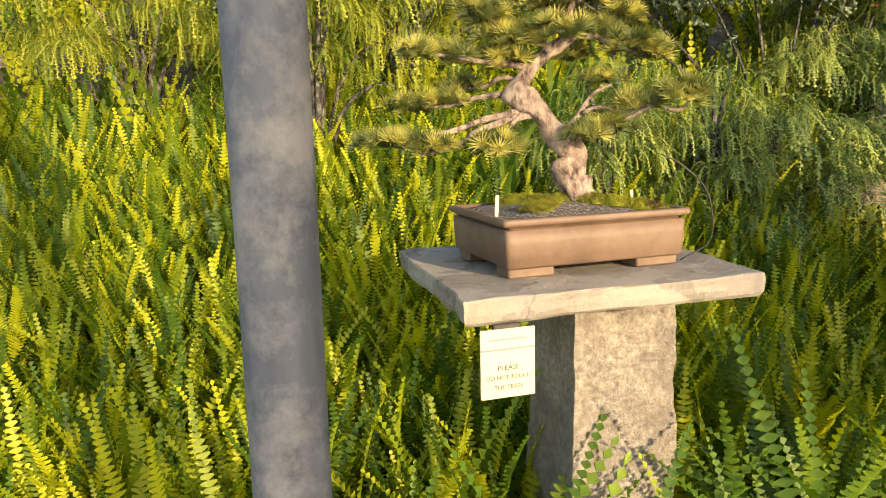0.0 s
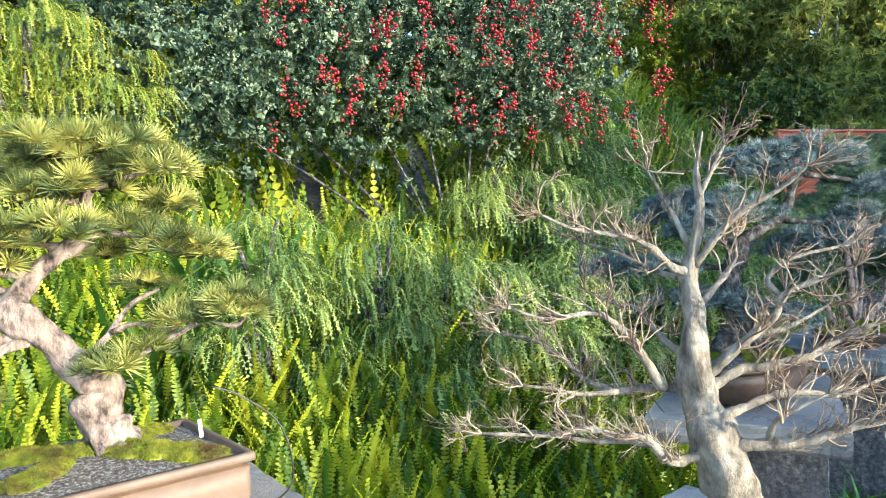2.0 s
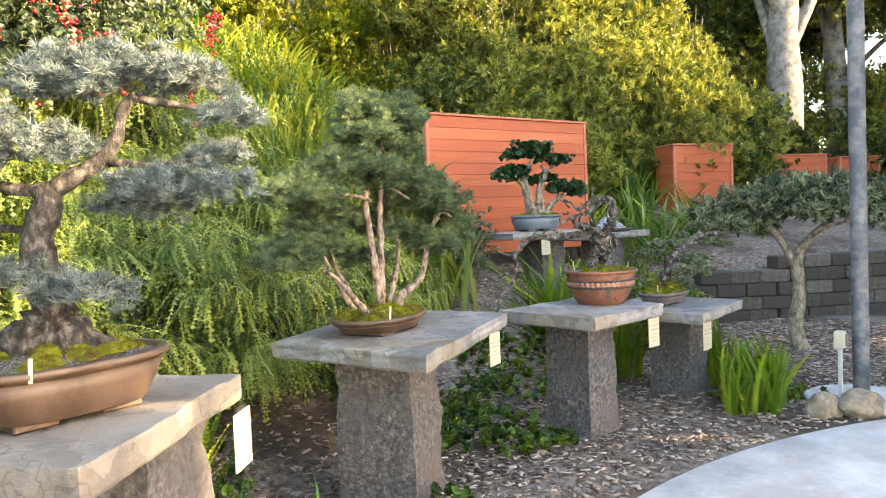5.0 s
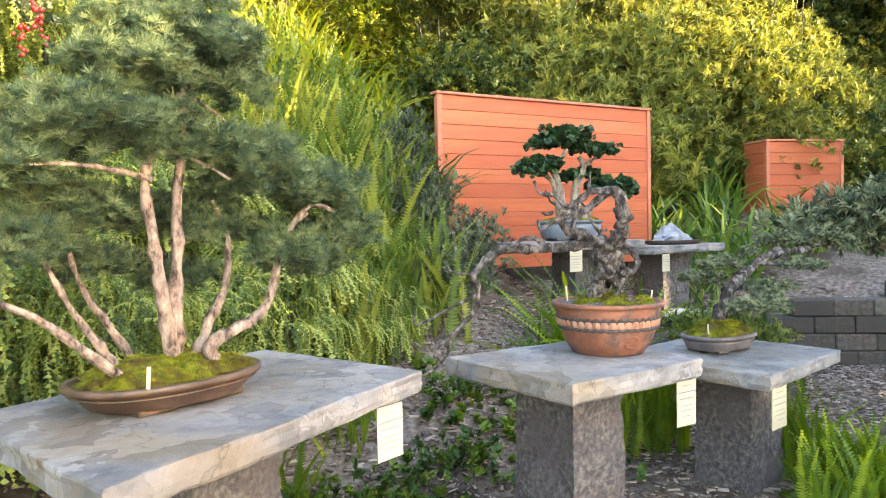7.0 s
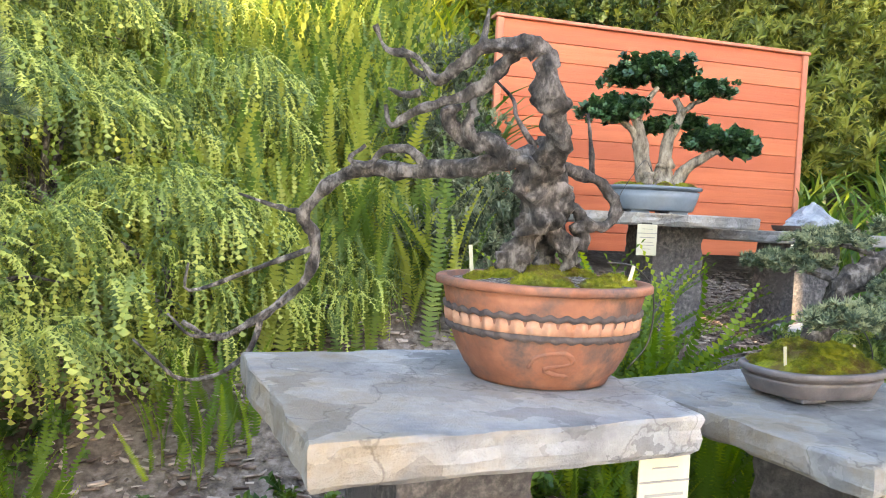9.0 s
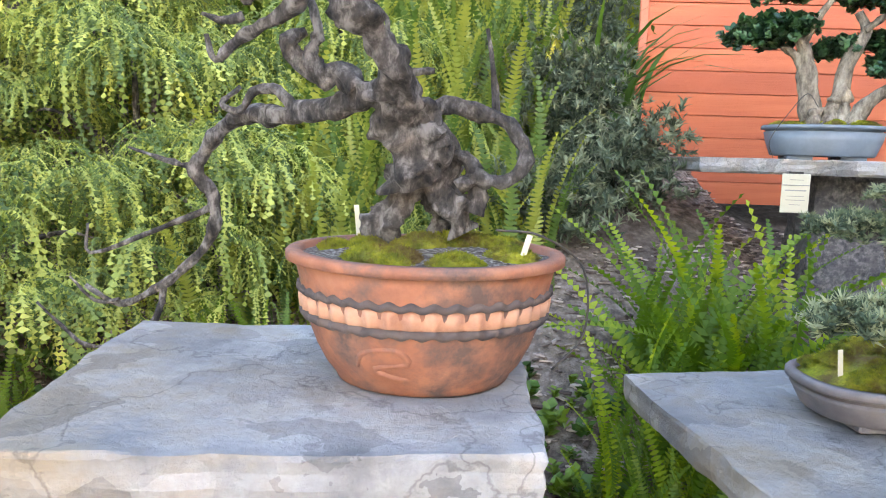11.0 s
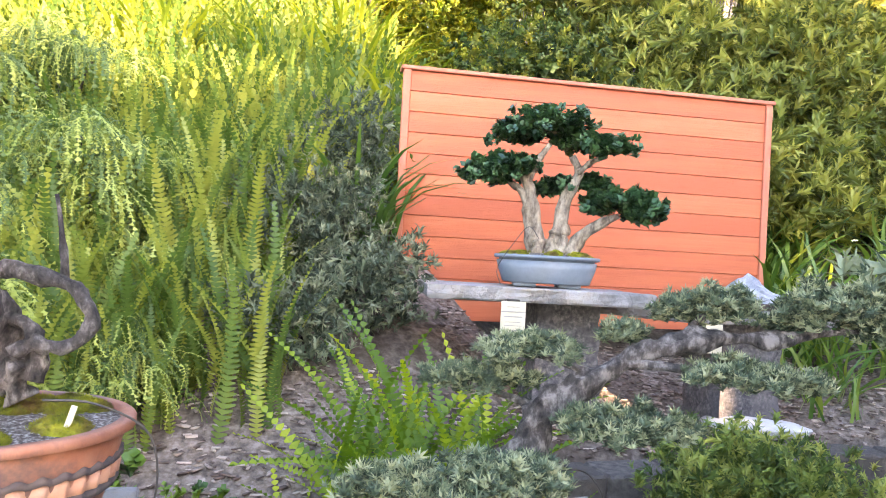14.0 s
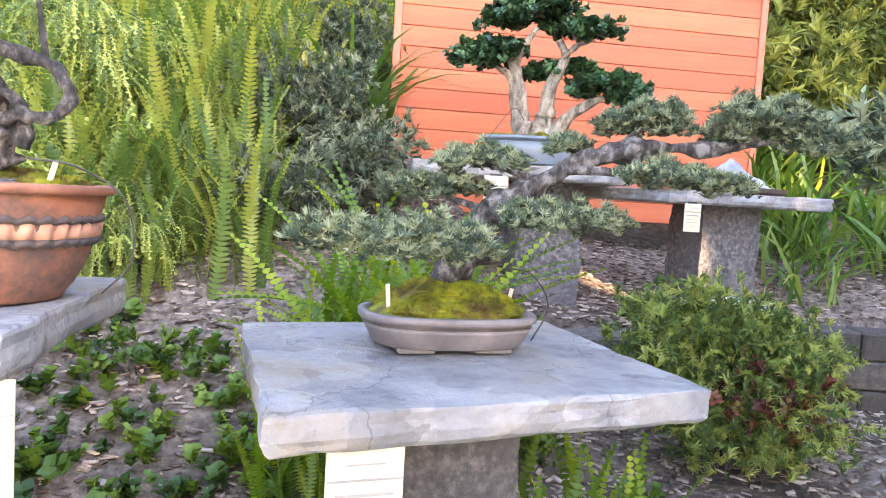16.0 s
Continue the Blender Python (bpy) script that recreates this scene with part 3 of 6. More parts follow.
# ---- block retaining wall ----
wall = thing("retaining_wall", (7.62, 5.42, 0), 0, "low curved retaining wall of brown concrete blocks", "retaining wall")
tagged(wall, kind="structure")
blk = bevel_box(0.365, 0.24, 0.158, 0.012)
line = np.array(WALL)
seg = np.hypot(*(line[1:] - line[:-1]).T)
cum = np.concatenate([[0], np.cumsum(seg)])
for row in range(6):
    s = 0.18 + (0.185 if row % 2 else 0)
    while s < cum[-1] - 0.2:
        p = np.array([np.interp(s, cum, line[:, k]) for k in (0, 1)])
        q = np.array([np.interp(s + 0.05, cum, line[:, k]) for k in (0, 1)])
        rows = 3 if p[0] < 10.2 else (4 if p[0] < 11.0 else 5)
        if row < rows:
            b = part("block", blk, M["block"], wall)
            b.matrix_basis = pose(p[0] - 7.62 + rng.normal(0, 0.004), p[1] - 5.42 + row * 0.012 + rng.normal(0, 0.005), -0.03 + row * 0.164, rng.normal(0, 0.4), 0, math.degrees(math.atan2(*(q - p)[::-1])) + rng.normal(0, 0.8))
        s += 0.372


# ---- lamp posts ----
def post(x, y, r, h, label):
    p = thing("lamp_post", (x, y, 0), 0, label, "post", "tall metal posts")
    part("shaft", mesh_of("shaft", *tube([(0, 0, -0.1), (0, 0, h * 0.3), (0, 0, h * 0.6), (0, 0, h)], [r, r, r, r * 0.98], 28, 3)), M["pole"], p)
    return p


post(-0.228, 1.10, 0.063, 4.2, "tall weathered grey-blue metal post beside the ferns")
lp = post(7.72, 2.74, 0.055, 4.5, "tall blue-grey metal post on a round concrete footing")
V, F = tube([(0, 0, -0.05), (0, 0, 0.035), (0, 0, 0.045)], [0.37, 0.37, 0.355], 40, 1)
part("footing", mesh_of("footing", V, F, False), M["concrete"], lp, "round pale concrete footing")
box_t = thing("outlet_box", (7.58, 2.82, 0.04), 12, "small pale outlet box on a stake", "outlet box")
part("stake", mesh_of("stake", *box(-0.018, -0.012, 0, 0.018, 0.012, 0.40), False), M["concrete"], box_t)
part("box", bevel_box(0.085, 0.07, 0.12, 0.008), M["card"], box_t, loc=(0, 0, 0.36))
part("cover", bevel_box(0.05, 0.02, 0.085, 0.005), M["grey_glaze"], box_t, loc=(0.02, -0.04, 0.375))


def rock(name, x, y, z, r, seed, label, mat="rock"):
    bm = bmesh.new()
    bmesh.ops.create_icosphere(bm, subdivisions=4, radius=1)
    for v in bm.verts:
        d = 1 + 0.28 * noise.noise(v.co * 1.1 + Vector((seed, 0, 0))) + 0.09 * noise.noise(v.co * 3.1 + Vector((0, seed, 0))) + 0.03 * noise.noise(v.co * 9)
        v.co = Vector((v.co.x * r[0], v.co.y * r[1], v.co.z * r[2])) * d
    for f in bm.faces:
        f.smooth = True
    ob = part(name, bm, M[mat])
    ob.location = (x, y, z)
    return tagged(ob, label, "rock", "garden boulders")


rock("boulder", 3.42, 2.32, 0.10, (0.22, 0.19, 0.20), 3, "rounded tan boulder at the path edge")
rock("boulder", 7.22, 2.78, 0.05, (0.13, 0.11, 0.10), 8, "small tan boulder beside the post footing")
rock("boulder", 7.40, 2.62, 0.06, (0.18, 0.13, 0.11), 14, "tan boulder against the post footing")
rock("flat_stone", 9.1, 5.97, 0.55, (0.28, 0.20, 0.05), 21, "flat pale stone at the foot of a table", "concrete")


# ---- pots ----
def loft(sections, n=48, closed_top=True):
    """Rings of superellipses: (z, half width, half depth, exponent)."""
    n = 264 if sections[0][3] > 8 else n
    V, F = [], []
    for z, a, b, e in sections:
        for k in range(n):
            w = 2 * math.pi * k / n
            c, s = math.cos(w), math.sin(w)
            f = (abs(c) ** e + abs(s) ** e) ** (-1 / e)
            V.append((a * c * f, b * s * f, z))
    for j in range(len(sections) - 1):
        for k in range(n):
            k2 = (k + 1) % n
            F.append((j * n + k, j * n + k2, (j + 1) * n + k2, (j + 1) * n + k))
    F.append(tuple(range(n - 1, -1, -1)))
    if closed_top:
        F.append(tuple((len(sections) - 1) * n + k for k in range(n)))
    return V, F


def pot(loc, rz, a, b, h, e, taper, mat, label, foot=0.018, rim=0.012, foot_n=4, mound=0.03, moss_cover=0.6, seed=1, profile=None):
    """A bonsai pot: body, rim, feet, soil, moss cushions. a, b: half width and depth at the rim."""
    p = thing("bonsai_pot", loc, rz, label, "plant pot", "bonsai pots")
    ta, tb = a * taper, b * taper
    mid = 0.5 * (1 + taper) + (0.02 if e < 8 else 0.0)
    secs = [(foot, ta * 0.97, tb * 0.97, e), (foot + 0.006, ta, tb, e), (foot + (h - foot) * 0.5, a * mid, b * mid, e), (h - 0.03, a * 0.985, b * 0.985, e)]
    if profile:
        secs = [(z * h, a * f, b * f, e) for z, f in profile]
    part("body", mesh_of("body", *loft(secs, 72)), mat, p)
    part("rim", mesh_of("rim", *loft([(h - 0.020, a * 0.985, b * 0.985, e), (h - 0.016, a + rim, b + rim, e), (h - 0.004, a + rim, b + rim, e), (h, a + rim - 0.004, b + rim - 0.004, e), (h, a - 0.012, b - 0.012, e), (h - 0.03, a - 0.016, b - 0.016, e)], 72)), mat, p)
    spread = 0.72 if e > 8 else 0.5
    if foot_n:
        for sx in (-1, 1):
            for sy in (-1, 1):
                part("foot", bevel_box(min(0.13, ta * 0.5), min(0.08, tb * 0.5), foot + 0.006, 0.004), mat, p, loc=(sx * ta * spread, sy * tb * spread, 0))
    else:
        part("foot", mesh_of("foot", *loft([(0, ta * 0.9, tb * 0.9, e), (foot + 0.004, ta * 0.93, tb * 0.93, e)], 48), False), mat, p)
    # soil with a low mound
    V, F = [], []
    rings, n = 9, 40
    for j in range(rings + 1):
        f = j / rings
        for k in range(n):
            w = 2 * math.pi * k / n
            c, s = math.cos(w), math.sin(w)
            g = (abs(c) ** e + abs(s) ** e) ** (-1 / e)
            x, y = (a - 0.014) * f * c * g, (b - 0.014) * f * s * g
            V.append((x, y, h - 0.012 + mound * (1 - f * f) + 0.006 * noise.noise(Vector((x * 30, y * 30, seed)))))
    for j in range(rings):
        for k in range(n):
            k2 = (k + 1) % n
            F.append((j * n + k, j * n + k2, (j + 1) * n + k2, (j + 1) * n + k))
    full = moss_cover > 1
    part("moss_bed" if full else "soil", mesh_of("soil", V, F), M["moss"] if full else M["soil"], p, "golden moss bed" if full else "gritty soil")
    # moss cushions with short pile
    r = np.random.default_rng(seed)
    sets = []
    cushions = []
    for i in range(int(34 * moss_cover)):
        w, f = r.random() * 6.28, math.sqrt(r.random()) * 0.88
        c, s = math.cos(w), math.sin(w)
        x, y = (a - 0.03) * f * math.copysign(abs(c) ** (2 / e), c), (b - 0.03) * f * math.copysign(abs(s) ** (2 / e), s)
        q = r.uniform(0.1, 0.22) * min(a, b * 1.6)
        z = h - 0.012 + mound * (1 - f * f)
        m = 10
        cv = [(x, y, z + q * 0.38)]
        for j, (ff, zz) in enumerate([(0.35, 0.34), (0.7, 0.22), (1.0, -0.06)]):
            for k in range(m):
                ww = 6.28 * k / m
                qq = q * ff * (1 + 0.25 * noise.noise(Vector((x * 40 + math.cos(ww), y * 40 + math.sin(ww), seed))))
                cv.append((x + qq * math.cos(ww), y + qq * math.sin(ww), z + q * zz))
        cf = [(0, 1 + k, 1 + (k + 1) % m) for k in range(m)]
        for j in range(2):
            for k in range(m):
                a0, a1 = 1 + j * m + k, 1 + j * m + (k + 1) % m
                cf += [(a0, a0 + m, a1 + m), (a0, a1 + m, a1)]
        cushions.append((np.array(cv), np.array(cf)))
        n = 420
        ang, rad = r.random(n) * 6.28, np.sqrt(r.random(n))
        zz = z + q * (0.38 - 0.42 * rad ** 2)
        sets.append(scatter(tuft(5, 0.9, 0.12), np.stack([x + q * rad * np.cos(ang), y + q * rad * np.sin(ang), zz], -1), rotations(n, 0, 0.7, r), r.uniform(0.005, 0.011, n)))
    if sets:
        part("moss", mesh_np("moss", *gather(*cushions, *sets)), M["moss"], p, "bright green-gold moss")
    return p


pot((0.376, 2.068, 1.06), 18.6, 0.270, 0.20, 0.155, 60, 0.97, M["tan_glaze"], "rectangular tan-brown glazed bonsai pot on feet", 0.026, 0.006, mound=0.03, moss_cover=0.8, seed=2)
pot((1.55, 1.52, 0.90), 20, 0.232, 0.168, 0.10, 2.4, 0.86, M["white"], "white oval bonsai pot full of golden moss", 0.014, 0.008, foot_n=0, mound=0.03, moss_cover=1.6, seed=3)
pot((2.60, 2.65, 0.96), 15, 0.275, 0.19, 0.155, 2.6, 0.82, M["brown_glaze"], "brown oval bonsai pot with a flared rim", 0.018, 0.014, mound=0.03, moss_cover=0.7, seed=4)
pot((4.21, 3.55, 0.89), 26, 0.29, 0.20, 0.085, 2.2, 0.82, M["brown_glaze"], "shallow dark brown oval bonsai pot", 0.014, 0.008, mound=0.045, moss_cover=1.6, seed=5)
pot5 = pot((6.10, 3.72, 0.82), 5, 0.236, 0.236, 0.225, 2, 0.72, M["terracotta"], "round unglazed terracotta pot with a thumbed band", 0.012, 0.012, foot_n=0, profile=((0.0, 0.66), (0.05, 0.68), (0.13, 0.745), (0.28, 0.82), (0.45, 0.88), (0.62, 0.92), (0.8, 0.955), (0.93, 0.985)), mound=0.02, moss_cover=0.6, seed=6)
pot((7.08, 3.92, 0.70), 5, 0.212, 0.150, 0.09, 2.6, 0.88, M["grey_glaze"], "grey oval unglazed bonsai pot on feet", 0.014, 0.006, mound=0.075, moss_cover=1.5, seed=7)
pot((7.90, 6.10, 1.25), -14, 0.27, 0.20, 0.165, 2.6, 0.86, M["blue_glaze"], "blue-grey oval glazed bonsai pot", 0.02, 0.010, mound=0.03, moss_cover=0.7, seed=8)
# thumbed band of the terracotta pot, between two dark crimped strips
def ring_band(rows, lobes, wave, squeeze):
    """A moulded strip round the pot: rows of (z, radius), pressed in and out lobe by lobe."""
    V, F, nb = [], [], 360
    for j, (z, f) in enumerate(rows):
        edge = j in (0, len(rows) - 1)
        for k in range(nb):
            w = 2 * math.pi * k / nb
            lobe = math.sin(w * lobes + 0.4 * math.sin(3 * w))
            g = f + (0 if edge else squeeze * lobe)
            V.append((g * math.cos(w), g * math.sin(w), z + wave * lobe))
    for j in range(len(rows) - 1):
        for k in range(nb):
            k2 = (k + 1) % nb
            F.append((j * nb + k, j * nb + k2, (j + 1) * nb + k2, (j + 1) * nb + k))
    return mesh_of("thumbed_band", V, F)


part("thumbed_band", ring_band([(0.120, 0.209), (0.125, 0.219), (0.138, 0.221), (0.150, 0.222), (0.156, 0.214)], 40, 0.0, 0.0045), M["band_clay"], pot5, "pale thumbed band")
part("crimped_strip", ring_band([(0.150, 0.212), (0.154, 0.2265), (0.164, 0.2265), (0.168, 0.214)], 40, 0.0028, 0.003), M["dark_band"], pot5, "dark crimped strip above the band")
part("crimped_strip", ring_band([(0.106, 0.205), (0.110, 0.2195), (0.120, 0.222), (0.125, 0.212)], 40, 0.0028, 0.003), M["dark_band"], pot5, "dark crimped strip below the band")
curl = tube([(-0.11, -0.150, 0.05), (-0.10, -0.166, 0.078), (-0.05, -0.191, 0.088), (-0.03, -0.187, 0.066), (-0.08, -0.166, 0.052), (-0.04, -0.170, 0.036), (0.05, -0.172, 0.046)], [0.004, 0.008, 0.009, 0.008, 0.008, 0.008, 0.004], 6)
part("relief", mesh_of("relief", *curl), M["terracotta"], pot5)


# ---- bonsai trees ----
def uv(px, py, w, base, s):
    """Right, depth and up in metres from a drawing with s units to the metre."""
    return ((px - base[0]) / s, w, (base[1] - py) / s)


SPREAD = [0, 0]  # widens limbs that reach back, narrows those that reach forward


def limb(pts, r0, r1, base, s, sides=8, rough=0.25, flute=0.0, depth=(0, 0), steps=4):
    n = len(pts)
    P = []
    for i, q in enumerate(pts):
        w = q[2] if len(q) > 2 else depth[0] + (depth[1] - depth[0]) * i / max(n - 1, 1)
        u, w, v = uv(q[0], q[1], w, base, s)
        if SPREAD[0]:
            u, v = u * (1 + w / SPREAD[0]), v + (v - SPREAD[1]) * w / SPREAD[0]
        P.append((u, w, v))
    R = [r0 + (r1 - r0) * i / max(n - 1, 1) for i in range(n)]
    return tube(P, R, sides, steps, rough, flute)


def pad(cx, cy, w, h, base, s, template, size, count, r, depth=0.0, deep=None, tilt=0.9, full=False):
    """A flattened cloud of tufts: width and height in drawing units."""
    c = np.array(uv(cx, cy, depth, base, s))
    a, b = w / 2 / s, h / 2 / s
    d = a * 0.8 if deep is None else deep
    k = max(4, count // 8)
    q = r.normal(0, 1, (k, 3))
    q /= np.linalg.norm(q, axis=1)[:, None]
    q *= (r.random(k) ** (0.33 if full else 0.22))[:, None]
    if not full:
        q[:, 2] = np.abs(q[:, 2]) * 1.1 - 0.35
    lump = 1 + 0.35 * np.sin(q[:, 0] * 9 + cx) * np.cos(q[:, 1] * 8 + cy)
    knots = c + q * np.array([a, d, b]) * lump[:, None]
    knots[:, 2] += b * 0.55 * np.sin(q[:, 0] * 6 + cy) * np.cos(q[:, 1] * 5 + cx)
    places = np.repeat(knots, 8, 0) + r.normal(0, 1, (k * 8, 3)) * size * np.array([0.5, 0.5, 0.3])
    count = k * 8
    return scatter(template, places, rotations(count, 0, tilt, r), size * r.uniform(0.6, 1.2, count))


def tree(name, loc, rz, wood, bark, leaves, leafmat, label, stems=1):
    t = thing(name, loc, rz, label, "bonsai tree", "bonsai trees")
    part("trunk", mesh_of("trunk", *join(*wood[:stems])), bark, t)
    for w in wood[stems:]:
        part("branch", mesh_of("branch", *w), bark, t)
    for l in leaves or ():
        part("foliage_pad", mesh_np("foliage_pad", *l), leafmat, t)
    return t


r1 = np.random.default_rng(11)
# pine in the rectangular pot
B, S = (782, 545), 680


def limb_r(pts, radii, sides=9, rough=0.5, flute=0.05, steps=5):
    """A limb with its own thickness at each point: (right, up in drawing units, depth in metres)."""
    return tube([uv(q[0], q[1], q[2] if len(q) > 2 else 0, B, S) for q in pts], radii, sides, steps, rough, flute)


def taper_r(pts, a, b, d0, d1, sides=7):
    n = len(pts) - 1
    return limb_r([(x, y, d0 + (d1 - d0) * i / n) for i, (x, y) in enumerate(pts)], [a + (b - a) * i / n for i in range(n + 1)], sides, 0.45, 0)


wood = [limb_r([(785, 565), (778, 535), (770, 500, 0.01), (790, 468, 0.02), (762, 440, 0.01), (728, 408, 0), (700, 378, -0.01), (672, 345, 0), (684, 315, 0.02), (712, 285, 0.02), (745, 262, 0.03), (775, 235, 0.03), (770, 195, 0.02), (790, 150, 0.01), (800, 110, 0)],
               [0.066, 0.052, 0.045, 0.037, 0.032, 0.028, 0.026, 0.025, 0.023, 0.021, 0.019, 0.015, 0.012, 0.008, 0.004], 26, 0.9, 0.07, 8),
        taper_r([(692, 375), (650, 385), (600, 395), (550, 412), (500, 420), (450, 435)], 0.013, 0.004, 0, -0.1), taper_r([(700, 385), (640, 398), (590, 415), (550, 440), (490, 455)], 0.011, 0.004, -0.01, -0.15),
        taper_r([(672, 350), (630, 348), (590, 352), (540, 365), (490, 365)], 0.011, 0.004, 0, 0.08), taper_r([(680, 320), (640, 315), (610, 330), (570, 330)], 0.009, 0.004, 0.02, 0.1),
        taper_r([(700, 298), (650, 290), (600, 285), (540, 275), (490, 272)], 0.01, 0.004, 0.02, -0.05), taper_r([(740, 262), (700, 250), (650, 235), (610, 205)], 0.009, 0.004, 0.03, -0.05),
        taper_r([(755, 425), (790, 390), (820, 350), (860, 330)], 0.010, 0.004, 0, 0.08), taper_r([(770, 430), (820, 420), (880, 395), (920, 375), (965, 385), (985, 360)], 0.009, 0.003, 0, -0.08),
        taper_r([(795, 385), (830, 375), (875, 385), (900, 370)], 0.007, 0.003, 0.02, -0.04), taper_r([(775, 240), (820, 245), (880, 270), (920, 280)], 0.009, 0.004, 0.03, 0.0),
        taper_r([(775, 200), (730, 190), (690, 165), (650, 160)], 0.008, 0.003, 0.02, 0.06), taper_r([(780, 180), (830, 165), (880, 150)], 0.008, 0.003, 0.01, -0.04), taper_r([(690, 372), (650, 410), (620, 440)], 0.007, 0.003, 0, -0.14)]
T = tuft(40, 1.2, 0.036, 2)


def brush_pad(cx, cy, w, h, depth, size=0.046):
    """Separate brush-like needle tufts on a flat pad, each pointing up and out."""
    c = np.array(uv(cx, cy, depth, B, S))
    k = max(5, int(w * h / 165))
    q = r1.normal(0, 1, (k, 3))
    q = q / np.linalg.norm(q, axis=1)[:, None] * (r1.random(k) ** 0.4)[:, None]
    P = c + q * np.array([w / 2 / S, w / 2.4 / S, h / 2.6 / S])
    out = np.arctan2(q[:, 1], q[:, 0]) - np.pi / 2
    lean = np.clip(0.25 + 0.75 * np.hypot(q[:, 0], q[:, 1]) * r1.uniform(0.5, 1.2, k), 0, 1.1)
    return scatter(T, P, turn_z(out) @ turn_x(-lean) @ turn_z(r1.random(k) * 6.28), size * r1.uniform(0.75, 1.2, k))


spec = [(425, 430, 110, 50, -0.1), (505, 440, 90, 45, -0.15), (470, 360, 110, 45, 0.08), (540, 360, 70, 35, 0.05), (495, 268, 110, 45, -0.05), (560, 275, 80, 40, 0.0), (620, 443, 95, 50, -0.14), (645, 280, 100, 50, 0.03), (560, 330, 80, 40, 0.1), (605, 200, 110, 55, -0.05), (655, 240, 120, 55, -0.03), (745, 238, 110, 50, -0.06), (750, 175, 160, 60, 0.0), (690, 150, 120, 55, 0.06), (640, 160, 80, 45, 0.07), (825, 230, 100, 50, 0.05), (800, 120, 170, 70, 0), (860, 150, 110, 50, -0.04), (890, 262, 120, 55, 0.0), (930, 280, 80, 45, 0.02), (890, 368, 85, 50, -0.04), (962, 355, 95, 55, -0.08), (845, 412, 90, 35, -0.04), (790, 425, 75, 40, -0.06), (845, 322, 80, 35, 0.08), (730, 120, 130, 55, -0.04), (790, 270, 80, 40, 0.12), (880, 200, 90, 45, 0.08)]
leaves = [brush_pad(*q) for q in spec]
tree("pine_bonsai", (0.41, 2.08, 1.240), -1, wood, M["bark_pine"], leaves, M["pine"], "old pine bonsai with flaking bark in a rectangular pot", 1)


# bare deciduous tree
def twigs(p, d, length, r, depth, rr, out):
    """Bare zigzag branching."""
    n = 4
    pts, rad = [p], [r]
    q, dd = Vector(p), Vector(d).normalized()
    for i in range(n):
        dd = (dd + Vector(rr.normal(0, 0.22, 3)) + Vector((0, 0, 0.06))).normalized()
        q = q + dd * length / n
        pts.append(tuple(q))
        rad.append(max(r * (1 - 0.45 * (i + 1) / n), 0.0005))
    out.append(tube(pts, rad, 4 if depth < 3 else 3, 2))
    if depth >= 3 or length < 0.02:
        return
    for k in range(3 if depth > 0 else 4):
        i = rr.integers(1, n + 1)
        nd = (dd * 0.75 + Vector(rr.normal(0, 0.62, 3)) * Vector((1, 0.9, 0.55)) + Vector((0, 0, 0.12))).normalized()
        twigs(pts[i], nd, length * rr.uniform(0.5, 0.75), rad[i] * 0.72, depth + 1, rr, out)


B, S = (680, 705), 865
wood = [limb_r([(688, 735), (683, 705), (672, 660), (662, 605), (645, 560, -0.01), (625, 510, 0), (612, 460, 0.01), (606, 400, 0), (603, 345, -0.01), (606, 290, 0), (600, 235, 0.01), (612, 170, 0), (622, 110, 0), (618, 50, 0), (630, -20, 0)],
               [0.084, 0.068, 0.054, 0.051, 0.050, 0.045, 0.034, 0.028, 0.024, 0.022, 0.019, 0.012, 0.008, 0.005, 0.002], 26, 0.55, 0.09, 6)]
roots = [taper_r(q, 0.036, 0.010, 0, d, 10) for q, d in (([(655, 660), (630, 690), (610, 725), (600, 745)], -0.06), ([(700, 655), (725, 680), (745, 700)], -0.04), ([(680, 670), (690, 710), (705, 735)], -0.11), ([(690, 680), (720, 690), (740, 715)], 0.06))]
